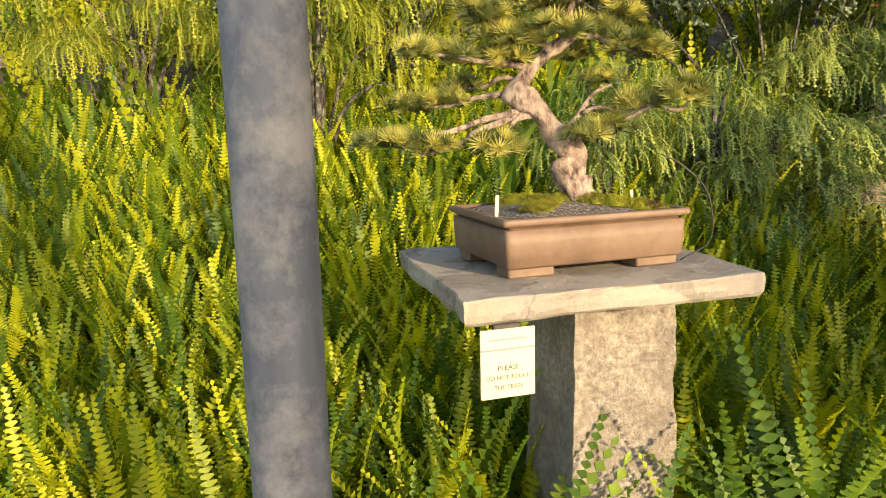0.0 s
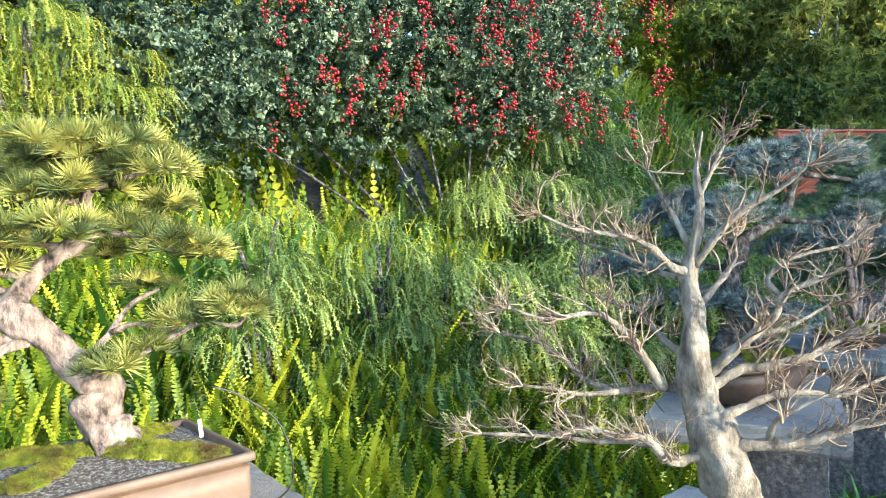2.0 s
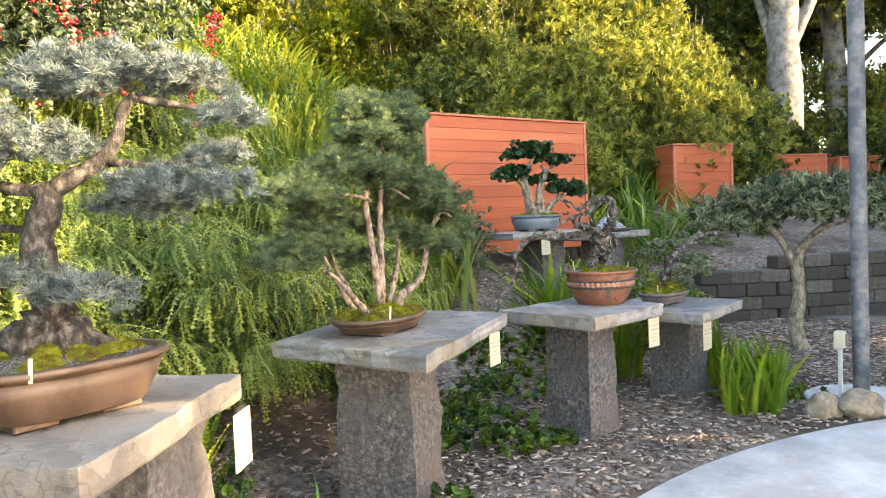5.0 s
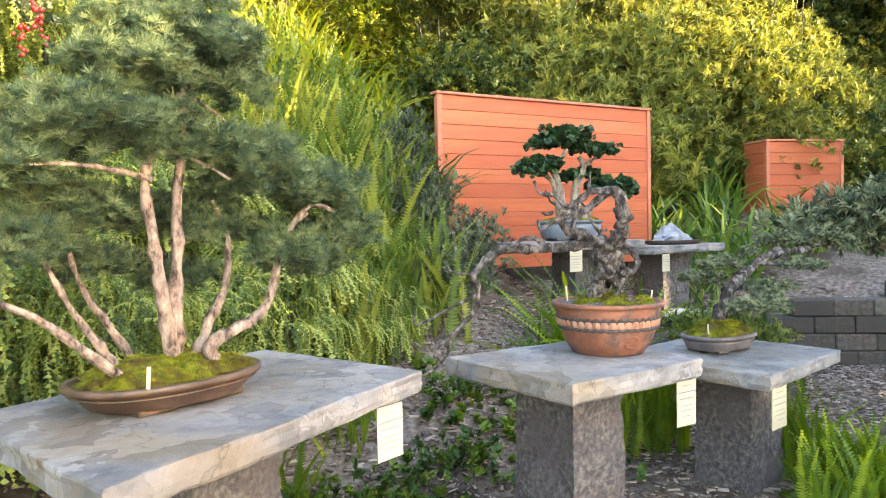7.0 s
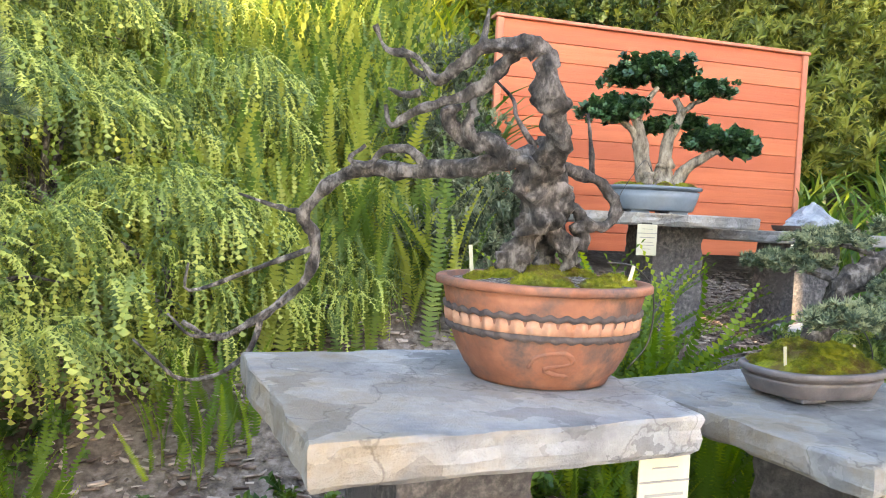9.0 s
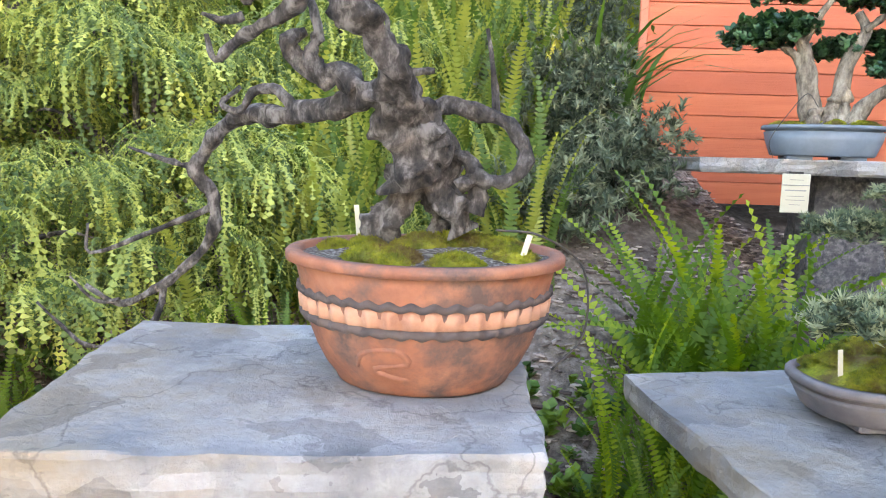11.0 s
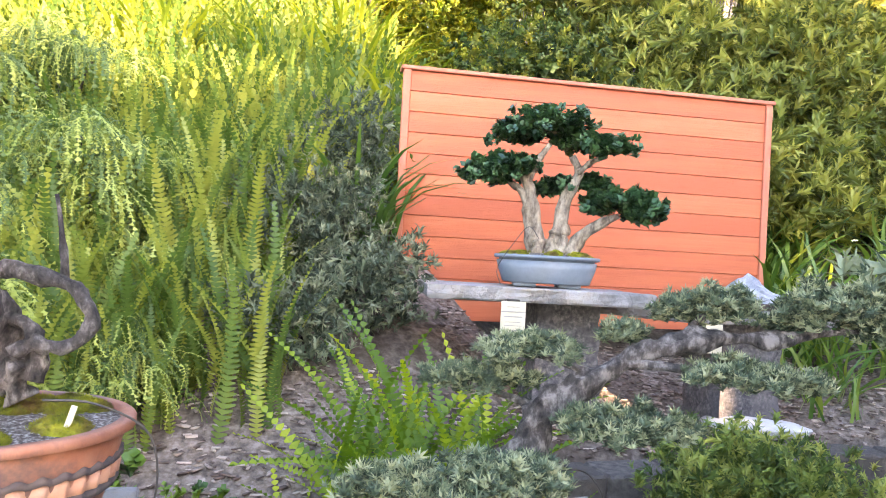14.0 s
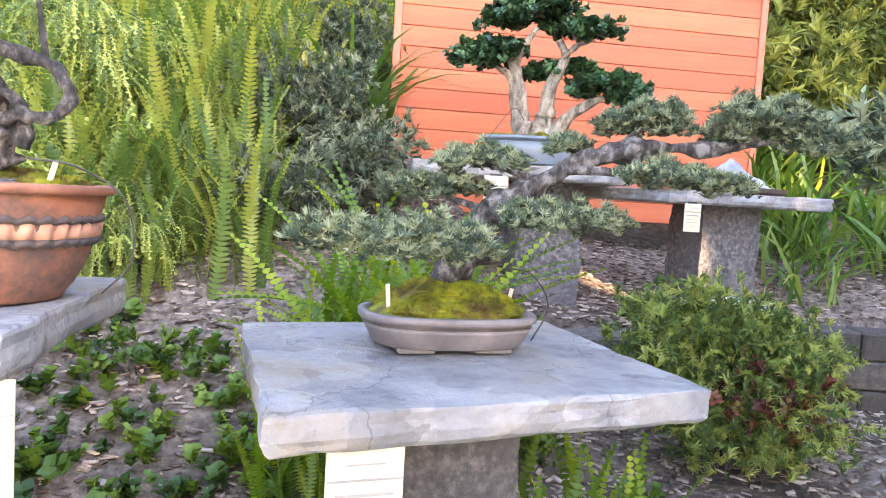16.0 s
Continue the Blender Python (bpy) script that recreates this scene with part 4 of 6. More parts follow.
mains = [([(630, 535), (585, 550), (555, 552), (530, 530), (505, 505), (460, 500), (410, 485), (350, 495), (290, 490), (230, 485)], 0.014, -0.02, -0.12), ([(530, 530), (480, 525), (420, 532), (350, 525), (285, 520)], 0.008, -0.03, 0.05),
         ([(615, 470), (580, 442), (550, 435), (500, 440), (460, 445), (420, 430), (390, 408), (370, 385), (320, 355), (250, 340)], 0.012, 0, 0.1), ([(470, 444), (400, 442), (345, 425), (300, 415)], 0.006, 0.03, -0.06), ([(550, 436), (520, 385), (495, 340), (468, 312), (430, 286), (350, 292), (290, 270)], 0.011, 0.01, -0.12),
         ([(605, 385), (575, 368), (550, 345), (530, 318), (510, 295), (475, 290), (420, 265)], 0.011, 0, 0.14), ([(602, 228), (570, 215), (540, 185), (500, 160), (450, 150), (400, 140), (345, 112)], 0.010, 0, -0.06), ([(610, 200), (590, 150), (565, 95), (540, 40)], 0.008, 0, 0.06), ([(600, 240), (545, 225), (480, 190), (420, 170)], 0.007, 0, 0.15),
         ([(645, 540), (700, 525), (760, 520), (800, 505), (840, 488), (890, 475), (940, 450), (1000, 427), (1040, 422)], 0.014, -0.02, -0.1), ([(640, 480), (690, 465), (740, 450), (800, 450), (860, 460), (910, 445), (960, 430)], 0.011, -0.02, 0.1), ([(715, 522), (722, 480), (740, 455), (790, 420)], 0.008, -0.03, -0.12),
         ([(625, 432), (680, 402), (740, 395), (800, 380), (850, 355), (900, 335), (960, 312), (1040, 285)], 0.012, 0, 0.05), ([(615, 420), (650, 380), (690, 340), (730, 300), (740, 265), (790, 240), (840, 218)], 0.012, 0, -0.1), ([(738, 268), (722, 240), (765, 208), (850, 190)], 0.006, -0.06, 0.0), ([(655, 375), (720, 350), (790, 340), (870, 308)], 0.009, 0.01, 0.16),
         ([(610, 215), (640, 170), (680, 125), (740, 90), (780, 55)], 0.009, 0, -0.08), ([(612, 180), (622, 110), (650, 50), (680, 0)], 0.007, 0, 0.08), ([(605, 300), (650, 255), (690, 215), (700, 170)], 0.008, 0, 0.12)]
rt = np.random.default_rng(5)
fine = []
for pts, r0, d0, d1 in mains:
    wood.append(taper_r(pts, r0, 0.0028, d0, d1, 8))
    n = len(pts)
    for i in range(2, n):
        w = d0 + (d1 - d0) * i / (n - 1)
        a, b = Vector(uv(*pts[i - 1], w, B, S)), Vector(uv(*pts[i], w, B, S))
        for k in range(4 if i < n - 1 else 6):
            d = ((b - a).normalized() * 0.8 + Vector(rt.normal(0, 0.45, 3)) + Vector((0, 0, 0.3)))
            twigs(tuple(a + (b - a) * rt.uniform(0.1, 1)) if i < n - 1 else tuple(b), d, rt.uniform(0.045, 0.085), 0.0022, 1, rt, fine)
bare = tree("bare_bonsai", (1.63, 1.585, 0.995), -30, wood, M["bark_pale"], None, None, "leafless pale-barked bonsai with many fine twigs", 1)
for q in roots:
    part("root", mesh_of("root", *q), M["bark_pale"], bare)
tagged(part("twigs", mesh_of("twigs", *join(*fine)), M["twig"], bare), "fine tan and reddish twigs", kind="stuff")

# blue-needled tree on a craggy trunk
B, S = (367, 560), 500
wood = [limb([(372, 570), (372, 545), (368, 520), (372, 495)], 0.115, 0.075, B, S, 16, 0.9, 0.05, (0, 0)), limb([(350, 565), (345, 530), (352, 505)], 0.07, 0.04, B, S, 10, 0.9, 0.05, (-0.04, -0.03)),
        limb([(372, 500), (352, 430), (352, 385), (370, 345), (365, 320)], 0.045, 0.032, B, S, 10, 0.5, 0.04), limb([(368, 335), (400, 310), (440, 290), (462, 255), (472, 220), (490, 200)], 0.028, 0.012, B, S, 9, 0.4, 0),
        limb([(365, 325), (310, 320), (270, 300), (240, 280)], 0.02, 0.006, B, S, 8, 0.4, 0, (0, 0.05)), limb([(440, 290), (520, 300), (580, 290)], 0.013, 0.005, B, S, 7, 0.4, 0, (0, -0.05)), limb([(480, 205), (560, 220), (620, 235)], 0.012, 0.005, B, S, 7, 0.4, 0),
        limb([(352, 440), (300, 440), (240, 445)], 0.012, 0.005, B, S, 7, 0.4, 0), limb([(352, 450), (390, 450), (430, 455)], 0.012, 0.005, B, S, 7, 0.4, 0, (0, -0.1)), limb([(355, 380), (290, 375), (200, 375), (120, 370)], 0.014, 0.005, B, S, 7, 0.4, 0, (0, 0.1))]
T = tuft(16, 1.5, 0.05, 4)
spec = [(460, 165, 230, 60, 0), (560, 180, 110, 50, 0.05), (400, 190, 120, 50, -0.05), (615, 232, 80, 36, 0), (330, 265, 240, 70, 0), (240, 262, 100, 50, 0.08), (545, 330, 190, 60, -0.03), (480, 350, 140, 50, 0.1), (590, 285, 80, 36, 0.05), (420, 462, 140, 40, -0.1), (300, 440, 160, 50, 0), (150, 372, 150, 50, 0.1), (230, 370, 120, 40, 0), (280, 300, 110, 50, -0.1)]
leaves = [pad(x, y, w, h, B, S, T, 0.028, int(60 + w * h / 17), r1, d, tilt=1.0) for x, y, w, h, d in spec]
tree("blue_spruce_bonsai", (2.60, 2.66, 1.095), -30, wood, M["bark"], leaves, M["blue_needle"], "blue-grey needled bonsai with a craggy stump trunk", 4)

# clump-trunked pine in the shallow oval pot
B, S = (225, 610), 560
wood = []
for pts, a, b, d0, d1 in (([(150, 635), (120, 600), (60, 550), (0, 500), (-60, 470)], 0.022, 0.010, -0.05, -0.1), ([(150, 605), (115, 550), (80, 490), (50, 420)], 0.018, 0.009, 0.05, 0.1), ([(185, 600), (150, 540), (105, 460), (90, 380)], 0.016, 0.009, 0.08, 0.12),
                          ([(238, 625), (225, 560), (215, 480), (205, 400), (195, 300), (230, 220)], 0.034, 0.014, 0, 0.03), ([(245, 620), (240, 540), (245, 450), (245, 350), (260, 220), (265, 110)], 0.036, 0.014, 0.03, 0.0), ([(275, 600), (310, 540), (345, 490), (360, 400), (335, 330)], 0.022, 0.010, 0.02, 0.08),
                          ([(300, 615), (285, 580), (340, 555), (400, 520), (440, 400), (490, 355)], 0.03, 0.012, -0.03, -0.05), ([(440, 395), (500, 340), (570, 355)], 0.012, 0.006, -0.05, -0.05), ([(200, 300), (140, 290), (60, 285), (0, 290)], 0.012, 0.005, 0, -0.1), ([(250, 160), (300, 165), (360, 190)], 0.012, 0.005, 0, 0.05), ([(215, 250), (270, 270), (310, 300)], 0.01, 0.004, 0, -0.1)):
    wood.append(limb(pts, a * 0.78, b * 0.7, B, S, 11, 0.7, 0.05, (d0, d1)))
T = tuft(22, 1.5, 0.034, 6)
spec = [(250, 60, 300, 110, 0), (330, 120, 220, 90, 0.05), (160, 120, 200, 80, -0.05), (110, 210, 240, 100, -0.05), (230, 220, 220, 90, 0.1), (330, 250, 220, 90, -0.05), (40, 250, 220, 90, 0.05), (-60, 280, 200, 90, 0), (480, 300, 240, 90, 0), (560, 320, 160, 70, 0.05), (400, 290, 160, 80, 0.1), (600, 400, 130, 90, 0), (500, 400, 200, 80, 0.1), (420, 430, 140, 70, -0.1), (340, 380, 150, 60, 0.12), (-20, 400, 200, 80, 0.05), (60, 370, 150, 70, 0.12), (-120, 440, 160, 70, 0), (560, 450, 120, 60, 0.05), (100, 330, 180, 70, 0.16), (220, 360, 190, 70, 0.18), (330, 350, 160, 70, 0.18), (150, 440, 150, 60, 0.2), (310, 470, 140, 50, 0.2)]
leaves = [pad(x, y, w, h, B, S, T, 0.036, int(60 + w * h / 20), r1, d, tilt=1.0) for x, y, w, h, d in spec]
tree("clump_pine_bonsai", (4.22, 3.55, 0.985), 18, wood, M["bark_pine"], leaves, M["pine_dark"], "many-trunked dark green pine bonsai", 1)

# gnarled leafless tree in the terracotta pot
B, S = (775, 690), 940
SPREAD[:] = [1.39, 0.315]
wood = [limb([(690, 690), (712, 650), (735, 605), (738, 560)], 0.026, 0.027, B, S, 22, 1.1, 0.15, (0.02, 0), steps=6), limb([(838, 675), (820, 640), (805, 605), (795, 570), (770, 540)], 0.029, 0.028, B, S, 22, 1.1, 0.15, (-0.02, 0), steps=6), limb([(790, 670), (800, 630), (775, 590)], 0.016, 0.024, B, S, 14, 0.8, 0.1, (0.05, 0.03), steps=6),
        limb([(755, 590, 0), (742, 545, -0.01), (735, 500, -0.03), (700, 455, -0.05), (655, 450, -0.04)], 0.046, 0.022, B, S, 26, 1.1, 0.17, steps=8), limb([(790, 570), (780, 520), (755, 480), (720, 465)], 0.033, 0.024, B, S, 20, 1.1, 0.17, (-0.02, -0.05), steps=7),
        limb([(750, 480, -0.05), (710, 430, -0.14), (670, 380, -0.18), (640, 330, -0.2), (628, 280, -0.2), (635, 245, -0.2), (605, 228, -0.19), (570, 235, -0.17), (520, 246, -0.13), (495, 285, -0.1), (470, 310, -0.06), (440, 265, -0.03), (400, 255, 0), (372, 212, 0)], 0.030, 0.005, B, S, 22, 1.1, 0.15, steps=6), limb([(520, 246, -0.13), (535, 210, -0.12), (543, 160, -0.12)], 0.012, 0.003, B, S, 8, 0.5), limb([(575, 238, -0.17), (565, 290, -0.12), (540, 330, -0.08), (500, 350, -0.04), (460, 370, 0), (425, 400, 0.02), (412, 360, 0.02)], 0.017, 0.004, B, S, 12, 0.7, 0.08),
        limb([(470, 330), (440, 340), (405, 330)], 0.010, 0.003, B, S, 8, 0.5), limb([(480, 300), (455, 285), (430, 245)], 0.008, 0.003, B, S, 8, 0.5), limb([(655, 450, -0.03), (620, 410, 0), (580, 420, 0.02), (552, 392, 0.02), (545, 365, 0.02), (572, 350, 0.02)], 0.022, 0.008, B, S, 12, 0.7, 0.1), limb([(575, 300, 0), (590, 350, 0), (578, 390, 0), (610, 440, 0)], 0.006, 0.016, B, S, 12, 0.7, 0.15),
        limb([(670, 450, -0.03), (610, 468, 0.05), (540, 470, 0.15), (480, 465, 0.24), (430, 500, 0.3), (398, 550, 0.33), (425, 590, 0.34), (430, 640, 0.35), (410, 680, 0.36), (360, 730, 0.38), (320, 755, 0.39), (270, 775, 0.4), (215, 745, 0.4)], 0.023, 0.005, B, S, 12, 0.6, 0.08, steps=6), limb([(560, 470, 0.12), (530, 432, 0.14), (490, 432, 0.18), (470, 462, 0.2), (440, 450, 0.22), (470, 422, 0.22)], 0.012, 0.005, B, S, 9, 0.6),
        limb([(398, 548, 0.33), (350, 535, 0.35), (290, 515, 0.36)], 0.008, 0.003, B, S, 7, 0.5), limb([(430, 610, 0.34), (380, 630, 0.36), (320, 655, 0.38), (225, 690, 0.4), (222, 640, 0.4)], 0.009, 0.003, B, S, 7, 0.5), limb([(345, 740, 0.38), (330, 800, 0.39), (280, 842, 0.4), (215, 848, 0.4), (175, 815, 0.4), (135, 775, 0.4)], 0.008, 0.003, B, S, 7, 0.5),
        limb([(270, 770, 0.39), (230, 770, 0.4), (190, 730, 0.4)], 0.006, 0.003, B, S, 7, 0.5), limb([(745, 490), (800, 462), (860, 472), (905, 490), (935, 530), (930, 570), (895, 588), (850, 575)], 0.018, 0.010, B, S, 12, 0.6, 0.06, (0, -0.04)), limb([(885, 475), (878, 410), (865, 335)], 0.008, 0.003, B, S, 7, 0.5),
        limb([(745, 440), (735, 405), (705, 360), (700, 320), (660, 280)], 0.009, 0.003, B, S, 7, 0.5, 0, (0.0, 0.05)), limb([(740, 410), (780, 405)], 0.008, 0.005, B, S, 7, 0.5), limb([(850, 640), (860, 600), (845, 560), (815, 540)], 0.017, 0.013, B, S, 12, 0.7, 0.1, (-0.02, -0.02)), limb([(880, 590), (850, 585), (825, 600)], 0.011, 0.015, B, S, 10, 0.6, 0.05, (-0.04, -0.03))]
SPREAD[:] = [0, 0]
tree("gnarled_bonsai", (6.10, 3.72, 1.055), 5, wood, M["bark"], None, None, "gnarled leafless bonsai with a hollow twisted grey trunk", 5)

# slanting juniper
B, S = (800, 520), 790
wood = [limb([(800, 530), (805, 490), (820, 440), (845, 390), (870, 345), (910, 305), (960, 275), (1040, 232), (1120, 205), (1200, 192), (1290, 190), (1380, 170)], 0.052, 0.012, B, S, 22, 0.8, 0.1, steps=7), limb([(880, 340), (820, 320), (740, 300), (690, 290)], 0.012, 0.004, B, S, 7, 0.4, 0, (0, 0.08)), limb([(830, 430), (790, 402), (730, 386), (640, 378)], 0.018, 0.005, B, S, 8, 0.4, 0, (0, -0.42)),
        limb([(960, 270), (900, 250), (840, 240)], 0.012, 0.004, B, S, 7, 0.4, 0, (0, 0.05)), limb([(870, 350), (940, 340), (1020, 340), (1080, 345)], 0.012, 0.004, B, S, 7, 0.4, 0, (0, -0.1)), limb([(1010, 245), (1080, 245), (1180, 260), (1260, 265)], 0.013, 0.004, B, S, 7, 0.4, 0, (0, -0.08)), limb([(1100, 208), (1150, 160), (1190, 150)], 0.010, 0.004, B, S, 7, 0.4, 0, (0, 0.04)), limb([(1290, 190), (1400, 170), (1500, 165)], 0.010, 0.004, B, S, 7, 0.4, 0, (0, -0.02))]
T = tuft(11, 1.35, 0.12, 8)
spec = [(709, 380, 266, 66, -0.4), (618, 376, 129, 52, -0.42), (785, 382, 144, 52, -0.32), (770, 287, 180, 46, 0.08), (700, 295, 90, 40, 0.08), (860, 232, 180, 48, 0.05), (1010, 340, 210, 52, -0.1), (940, 335, 110, 44, -0.1), (1190, 138, 150, 70, 0.04), (1120, 150, 90, 50, 0.06), (1190, 250, 200, 48, -0.08), (1300, 262, 120, 36, -0.06), (1400, 130, 200, 84, 0), (1500, 165, 160, 56, -0.02), (1330, 160, 90, 60, 0.02), (1020, 195, 80, 36, 0.06)]
leaves = [pad(x, y, w, h, B, S, T, 0.020, int(80 + w * h / 15), r1, d, deep=w / 2 / S * 0.75, tilt=1.2) for x, y, w, h, d in spec]
tree("juniper_bonsai", (7.08, 3.92, 0.80), -8, wood, M["bark"], leaves, M["juniper"], "slanting grey-green juniper bonsai with layered pads")

# broad-leaved tree before the panel
B, S = (850, 418), 333
wood = [limb([(830, 425), (818, 380), (812, 340), (805, 300), (790, 270)], 0.055, 0.028, B, S, 10, 0.4, 0.06, (0, 0)), limb([(850, 425), (862, 370), (875, 310), (892, 270), (880, 240)], 0.045, 0.022, B, S, 10, 0.4, 0.06, (0.03, 0.03)), limb([(880, 422), (900, 385), (930, 362), (965, 345)], 0.045, 0.018, B, S, 9, 0.4, 0.06, (-0.03, -0.05)), limb([(812, 345), (795, 310), (770, 290)], 0.03, 0.015, B, S, 8, 0.4, 0.06), limb([(800, 290), (820, 250), (840, 220)], 0.028, 0.014, B, S, 8, 0.4, 0.06), limb([(890, 270), (915, 250), (940, 240)], 0.018, 0.01, B, S, 8, 0.4, 0)]
wood += [limb([(x, y + 10), (x + 4, y - 6), (x + 2, y - 22)], a, a * 0.5, B, S, 9, 0.9, 0.1, (d, d)) for x, y, a, d in ((845, 412, 0.06, -0.04), (868, 405, 0.055, 0.0), (862, 375, 0.05, 0.02), (826, 415, 0.05, -0.05), (886, 415, 0.045, -0.05))]
T = sprig(9, 0.75, 0.28, 5, 1.0)
spec = [(840, 188, 150, 62, 0), (780, 205, 90, 44, 0.05), (760, 268, 130, 58, 0), (735, 290, 60, 40, -0.05), (935, 228, 110, 48, 0), (890, 215, 90, 50, 0.08), (850, 300, 70, 36, 0.1), (918, 288, 60, 36, 0.1), (965, 328, 140, 56, -0.05), (1000, 345, 70, 36, -0.05), (915, 330, 60, 36, 0.02)]
leaves = [pad(x, y, w * 0.82, h * 0.62, B, S, T, 0.05, int(40 + w * h / 34), r1, d, tilt=1.3) for x, y, w, h, d in spec]
tree("broadleaf_bonsai", (7.92, 6.10, 1.425), -18, wood, M["bark_pale"], leaves, M["elm_leaf"], "broad-leaved bonsai with dark glossy pads and stout pale trunks", 3)

# viewing stone on a tray
vs = thing("viewing_stone", (9.12, 6.08, 1.185), 2, "blue-grey viewing stone on a low dark wooden tray", "viewing stone")
part("tray", mesh_of("tray", *loft([(0, 0.27, 0.14, 3), (0.012, 0.29, 0.16, 3), (0.036, 0.30, 0.165, 3), (0.036, 0.285, 0.15, 3)], 40), False), M["wood_dark"], vs)
bm = bmesh.new()
bmesh.ops.create_icosphere(bm, subdivisions=4, radius=1)
for v in bm.verts:
    d = 1 + 0.2 * noise.noise(v.co * 2.1) + 0.12 * noise.noise(v.co * 5.2)
    peak = max(0.12, 0.62 - abs(v.co.x + 0.25) * 0.55)
    v.co = Vector((v.co.x * 0.23 * d, v.co.y * 0.12 * d, 0.036 + max(v.co.z, -0.05) * 0.16 * peak / 0.62 * d))
part("stone", bm, M["suiseki"], vs)


# ---- name tags and wires in the pots ----
def tag(x, y, z, rz, h=0.085, lean=6):
    t = thing("plant_tag", (x, y, z), rz, "small white plastic plant tag stuck in the soil", "plant tag", "plant tags")
    me = bevel_box(0.010, 0.002, h * 0.68, 0.0008)
    me.transform(Matrix.Rotation(radians(lean), 4, 'Y'))
    part("strip", me, M["card"], t)


for q in ((0.17, 1.90, 1.20, 14, 0.10, 3), (0.60, 2.18, 1.20, 14, 0.07, -4), (1.40, 1.50, 0.98, -24, 0.10, 4), (4.12, 3.32, 0.965, -14, 0.10, 3), (6.26, 3.62, 1.03, 5, 0.085, 16), (5.965, 3.83, 1.03, 5, 0.12, -6), (6.93, 3.86, 0.78, -8, 0.11, -5), (7.23, 3.93, 0.78, -8, 0.10, 10), (2.5, 2.43, 1.09, -23, 0.09, 3)):
    tag(*q)


def wire(pts, label="thin dark training wire arching from a pot"):
    o = part("training_wire", mesh_of("training_wire", *tube(pts, [0.0022] * len(pts), 5, 5)), M["wire"])
    return tagged(o, label, "wire", "training wires")


wire([(0.70, 2.03, 1.06), (0.78, 2.02, 1.12), (0.76, 2.0, 1.25), (0.68, 1.98, 1.33), (0.62, 1.97, 1.36)])
wire([(6.335, 3.72, 0.83), (6.39, 3.72, 0.9), (6.38, 3.7, 1.02), (6.3, 3.66, 1.08), (6.22, 3.64, 1.09)])
wire([(7.31, 3.96, 0.71), (7.35, 3.96, 0.8), (7.30, 3.95, 0.88), (7.22, 3.92, 0.9)])
wire([(7.62, 5.98, 1.255), (7.60, 5.98, 1.34), (7.68, 5.98, 1.47), (7.76, 5.99, 1.56), (7.82, 6.0, 1.5)])
wire([(1.38, 1.52, 1.0), (1.36, 1.5, 1.08), (1.33, 1.52, 1.11), (1.28, 1.55, 1.12)])


# ---- planting ----
def stuff(name, V, F, mat, label, category):
    return tagged(part(name, mesh_np(name, V, F), mat), label, category, kind="stuff")


def sample(r, n, keep, x0, x1, y0, y1):
    x, y = r.uniform(x0, x1, n), r.uniform(y0, y1, n)
    k = keep(x, y)
    return x[k], y[k]


def base_line(x):
    return np.interp(x, [-6, 0, 2, 3.5, 5, 6.6, 7.6], [2.1, 2.5, 3.1, 3.9, 4.3, 4.15, 4.4])


rp = np.random.default_rng(21)
FR = frond(34, 0.058, 0.3)
FR2 = frond(36, 0.046, 0.55)
FRL = frond(14, 0.065, 0.3)


def ferns(name, x, y, size, mat, label, template=FR, per=1, tilt=(0.05, 0.5), spread=0.06):
    x, y = np.repeat(x, per), np.repeat(y, per)
    x, y = x + rp.normal(0, spread, len(x)), y + rp.normal(0, spread, len(x))
    z = ground(x, y) - 0.02
    n = len(x)
    return stuff(name, *scatter(template, np.stack([x, y, z], -1), rotations(n, tilt[0], tilt[1], rp), size * rp.uniform(0.6, 1.2, n)), mat, label, "fern")


M["fern_leaf_mixed"] = material("fern_leaf_mixed", [(0.07, 0.13, 0.02), (0.14, 0.2, 0.03), (0.27, 0.3, 0.05)], 1.5, 0.55, 0, leaf=0.35, island=True)
# sword ferns over the near bank
x, y = sample(rp, 2600, lambda x, y: (y > base_line(x) - 0.5) & (y < base_line(x) + 2.6), -3.2, 3.2, 1.7, 6.2)
ferns("fern_bank", x, y, 0.62, M["fern"], "bright yellow-green sword ferns on the bank", per=6, tilt=(0.02, 0.42))
x, y = sample(rp, 900, lambda x, y: (y > base_line(x) + 2.2), -7, 5.5, 4.0, 11)
ferns("fern_bank", x, y, 0.75, M["fern"], "yellow-green sword ferns high on the bank", FRL, 5, (0.02, 0.45))
x, y = sample(rp, 500, lambda x, y: (y > base_line(x) + 1.35 + 0.7 * (x - 5.2)) & (y < base_line(x) + 4.2), 5.0, 6.6, 5.2, 8.6)
ferns("fern_bank", x, y, 0.8, M["fern_leaf_mixed"], "tall green sword ferns on the slope", FR, 5, (0.02, 0.4))
x, y = sample(rp, 1300, lambda x, y: (y > base_line(x) + 2.6), 3.5, 7.6, 7.4, 14)
ferns("fern_bank", x, y, 0.8, M["fern_leaf_mixed"], "sunlit ferns along the top of the bank", FRL, 5, (0.02, 0.4))


FROND_MESH = {}


def pieces(owner, name, template, mat, P, R, sizes):
    """Alike leaves as parts that share one mesh."""
    key = (name, id(template))
    if key not in FROND_MESH:
        FROND_MESH[key] = mesh_np(name, *template)
    for p, r, s in zip(P, R, sizes):
        o = part(name, FROND_MESH[key], mat, owner)
        o.matrix_basis = Matrix.Translation(p) @ Matrix(r.tolist()).to_4x4() @ Matrix.Diagonal((s, s, s, 1))


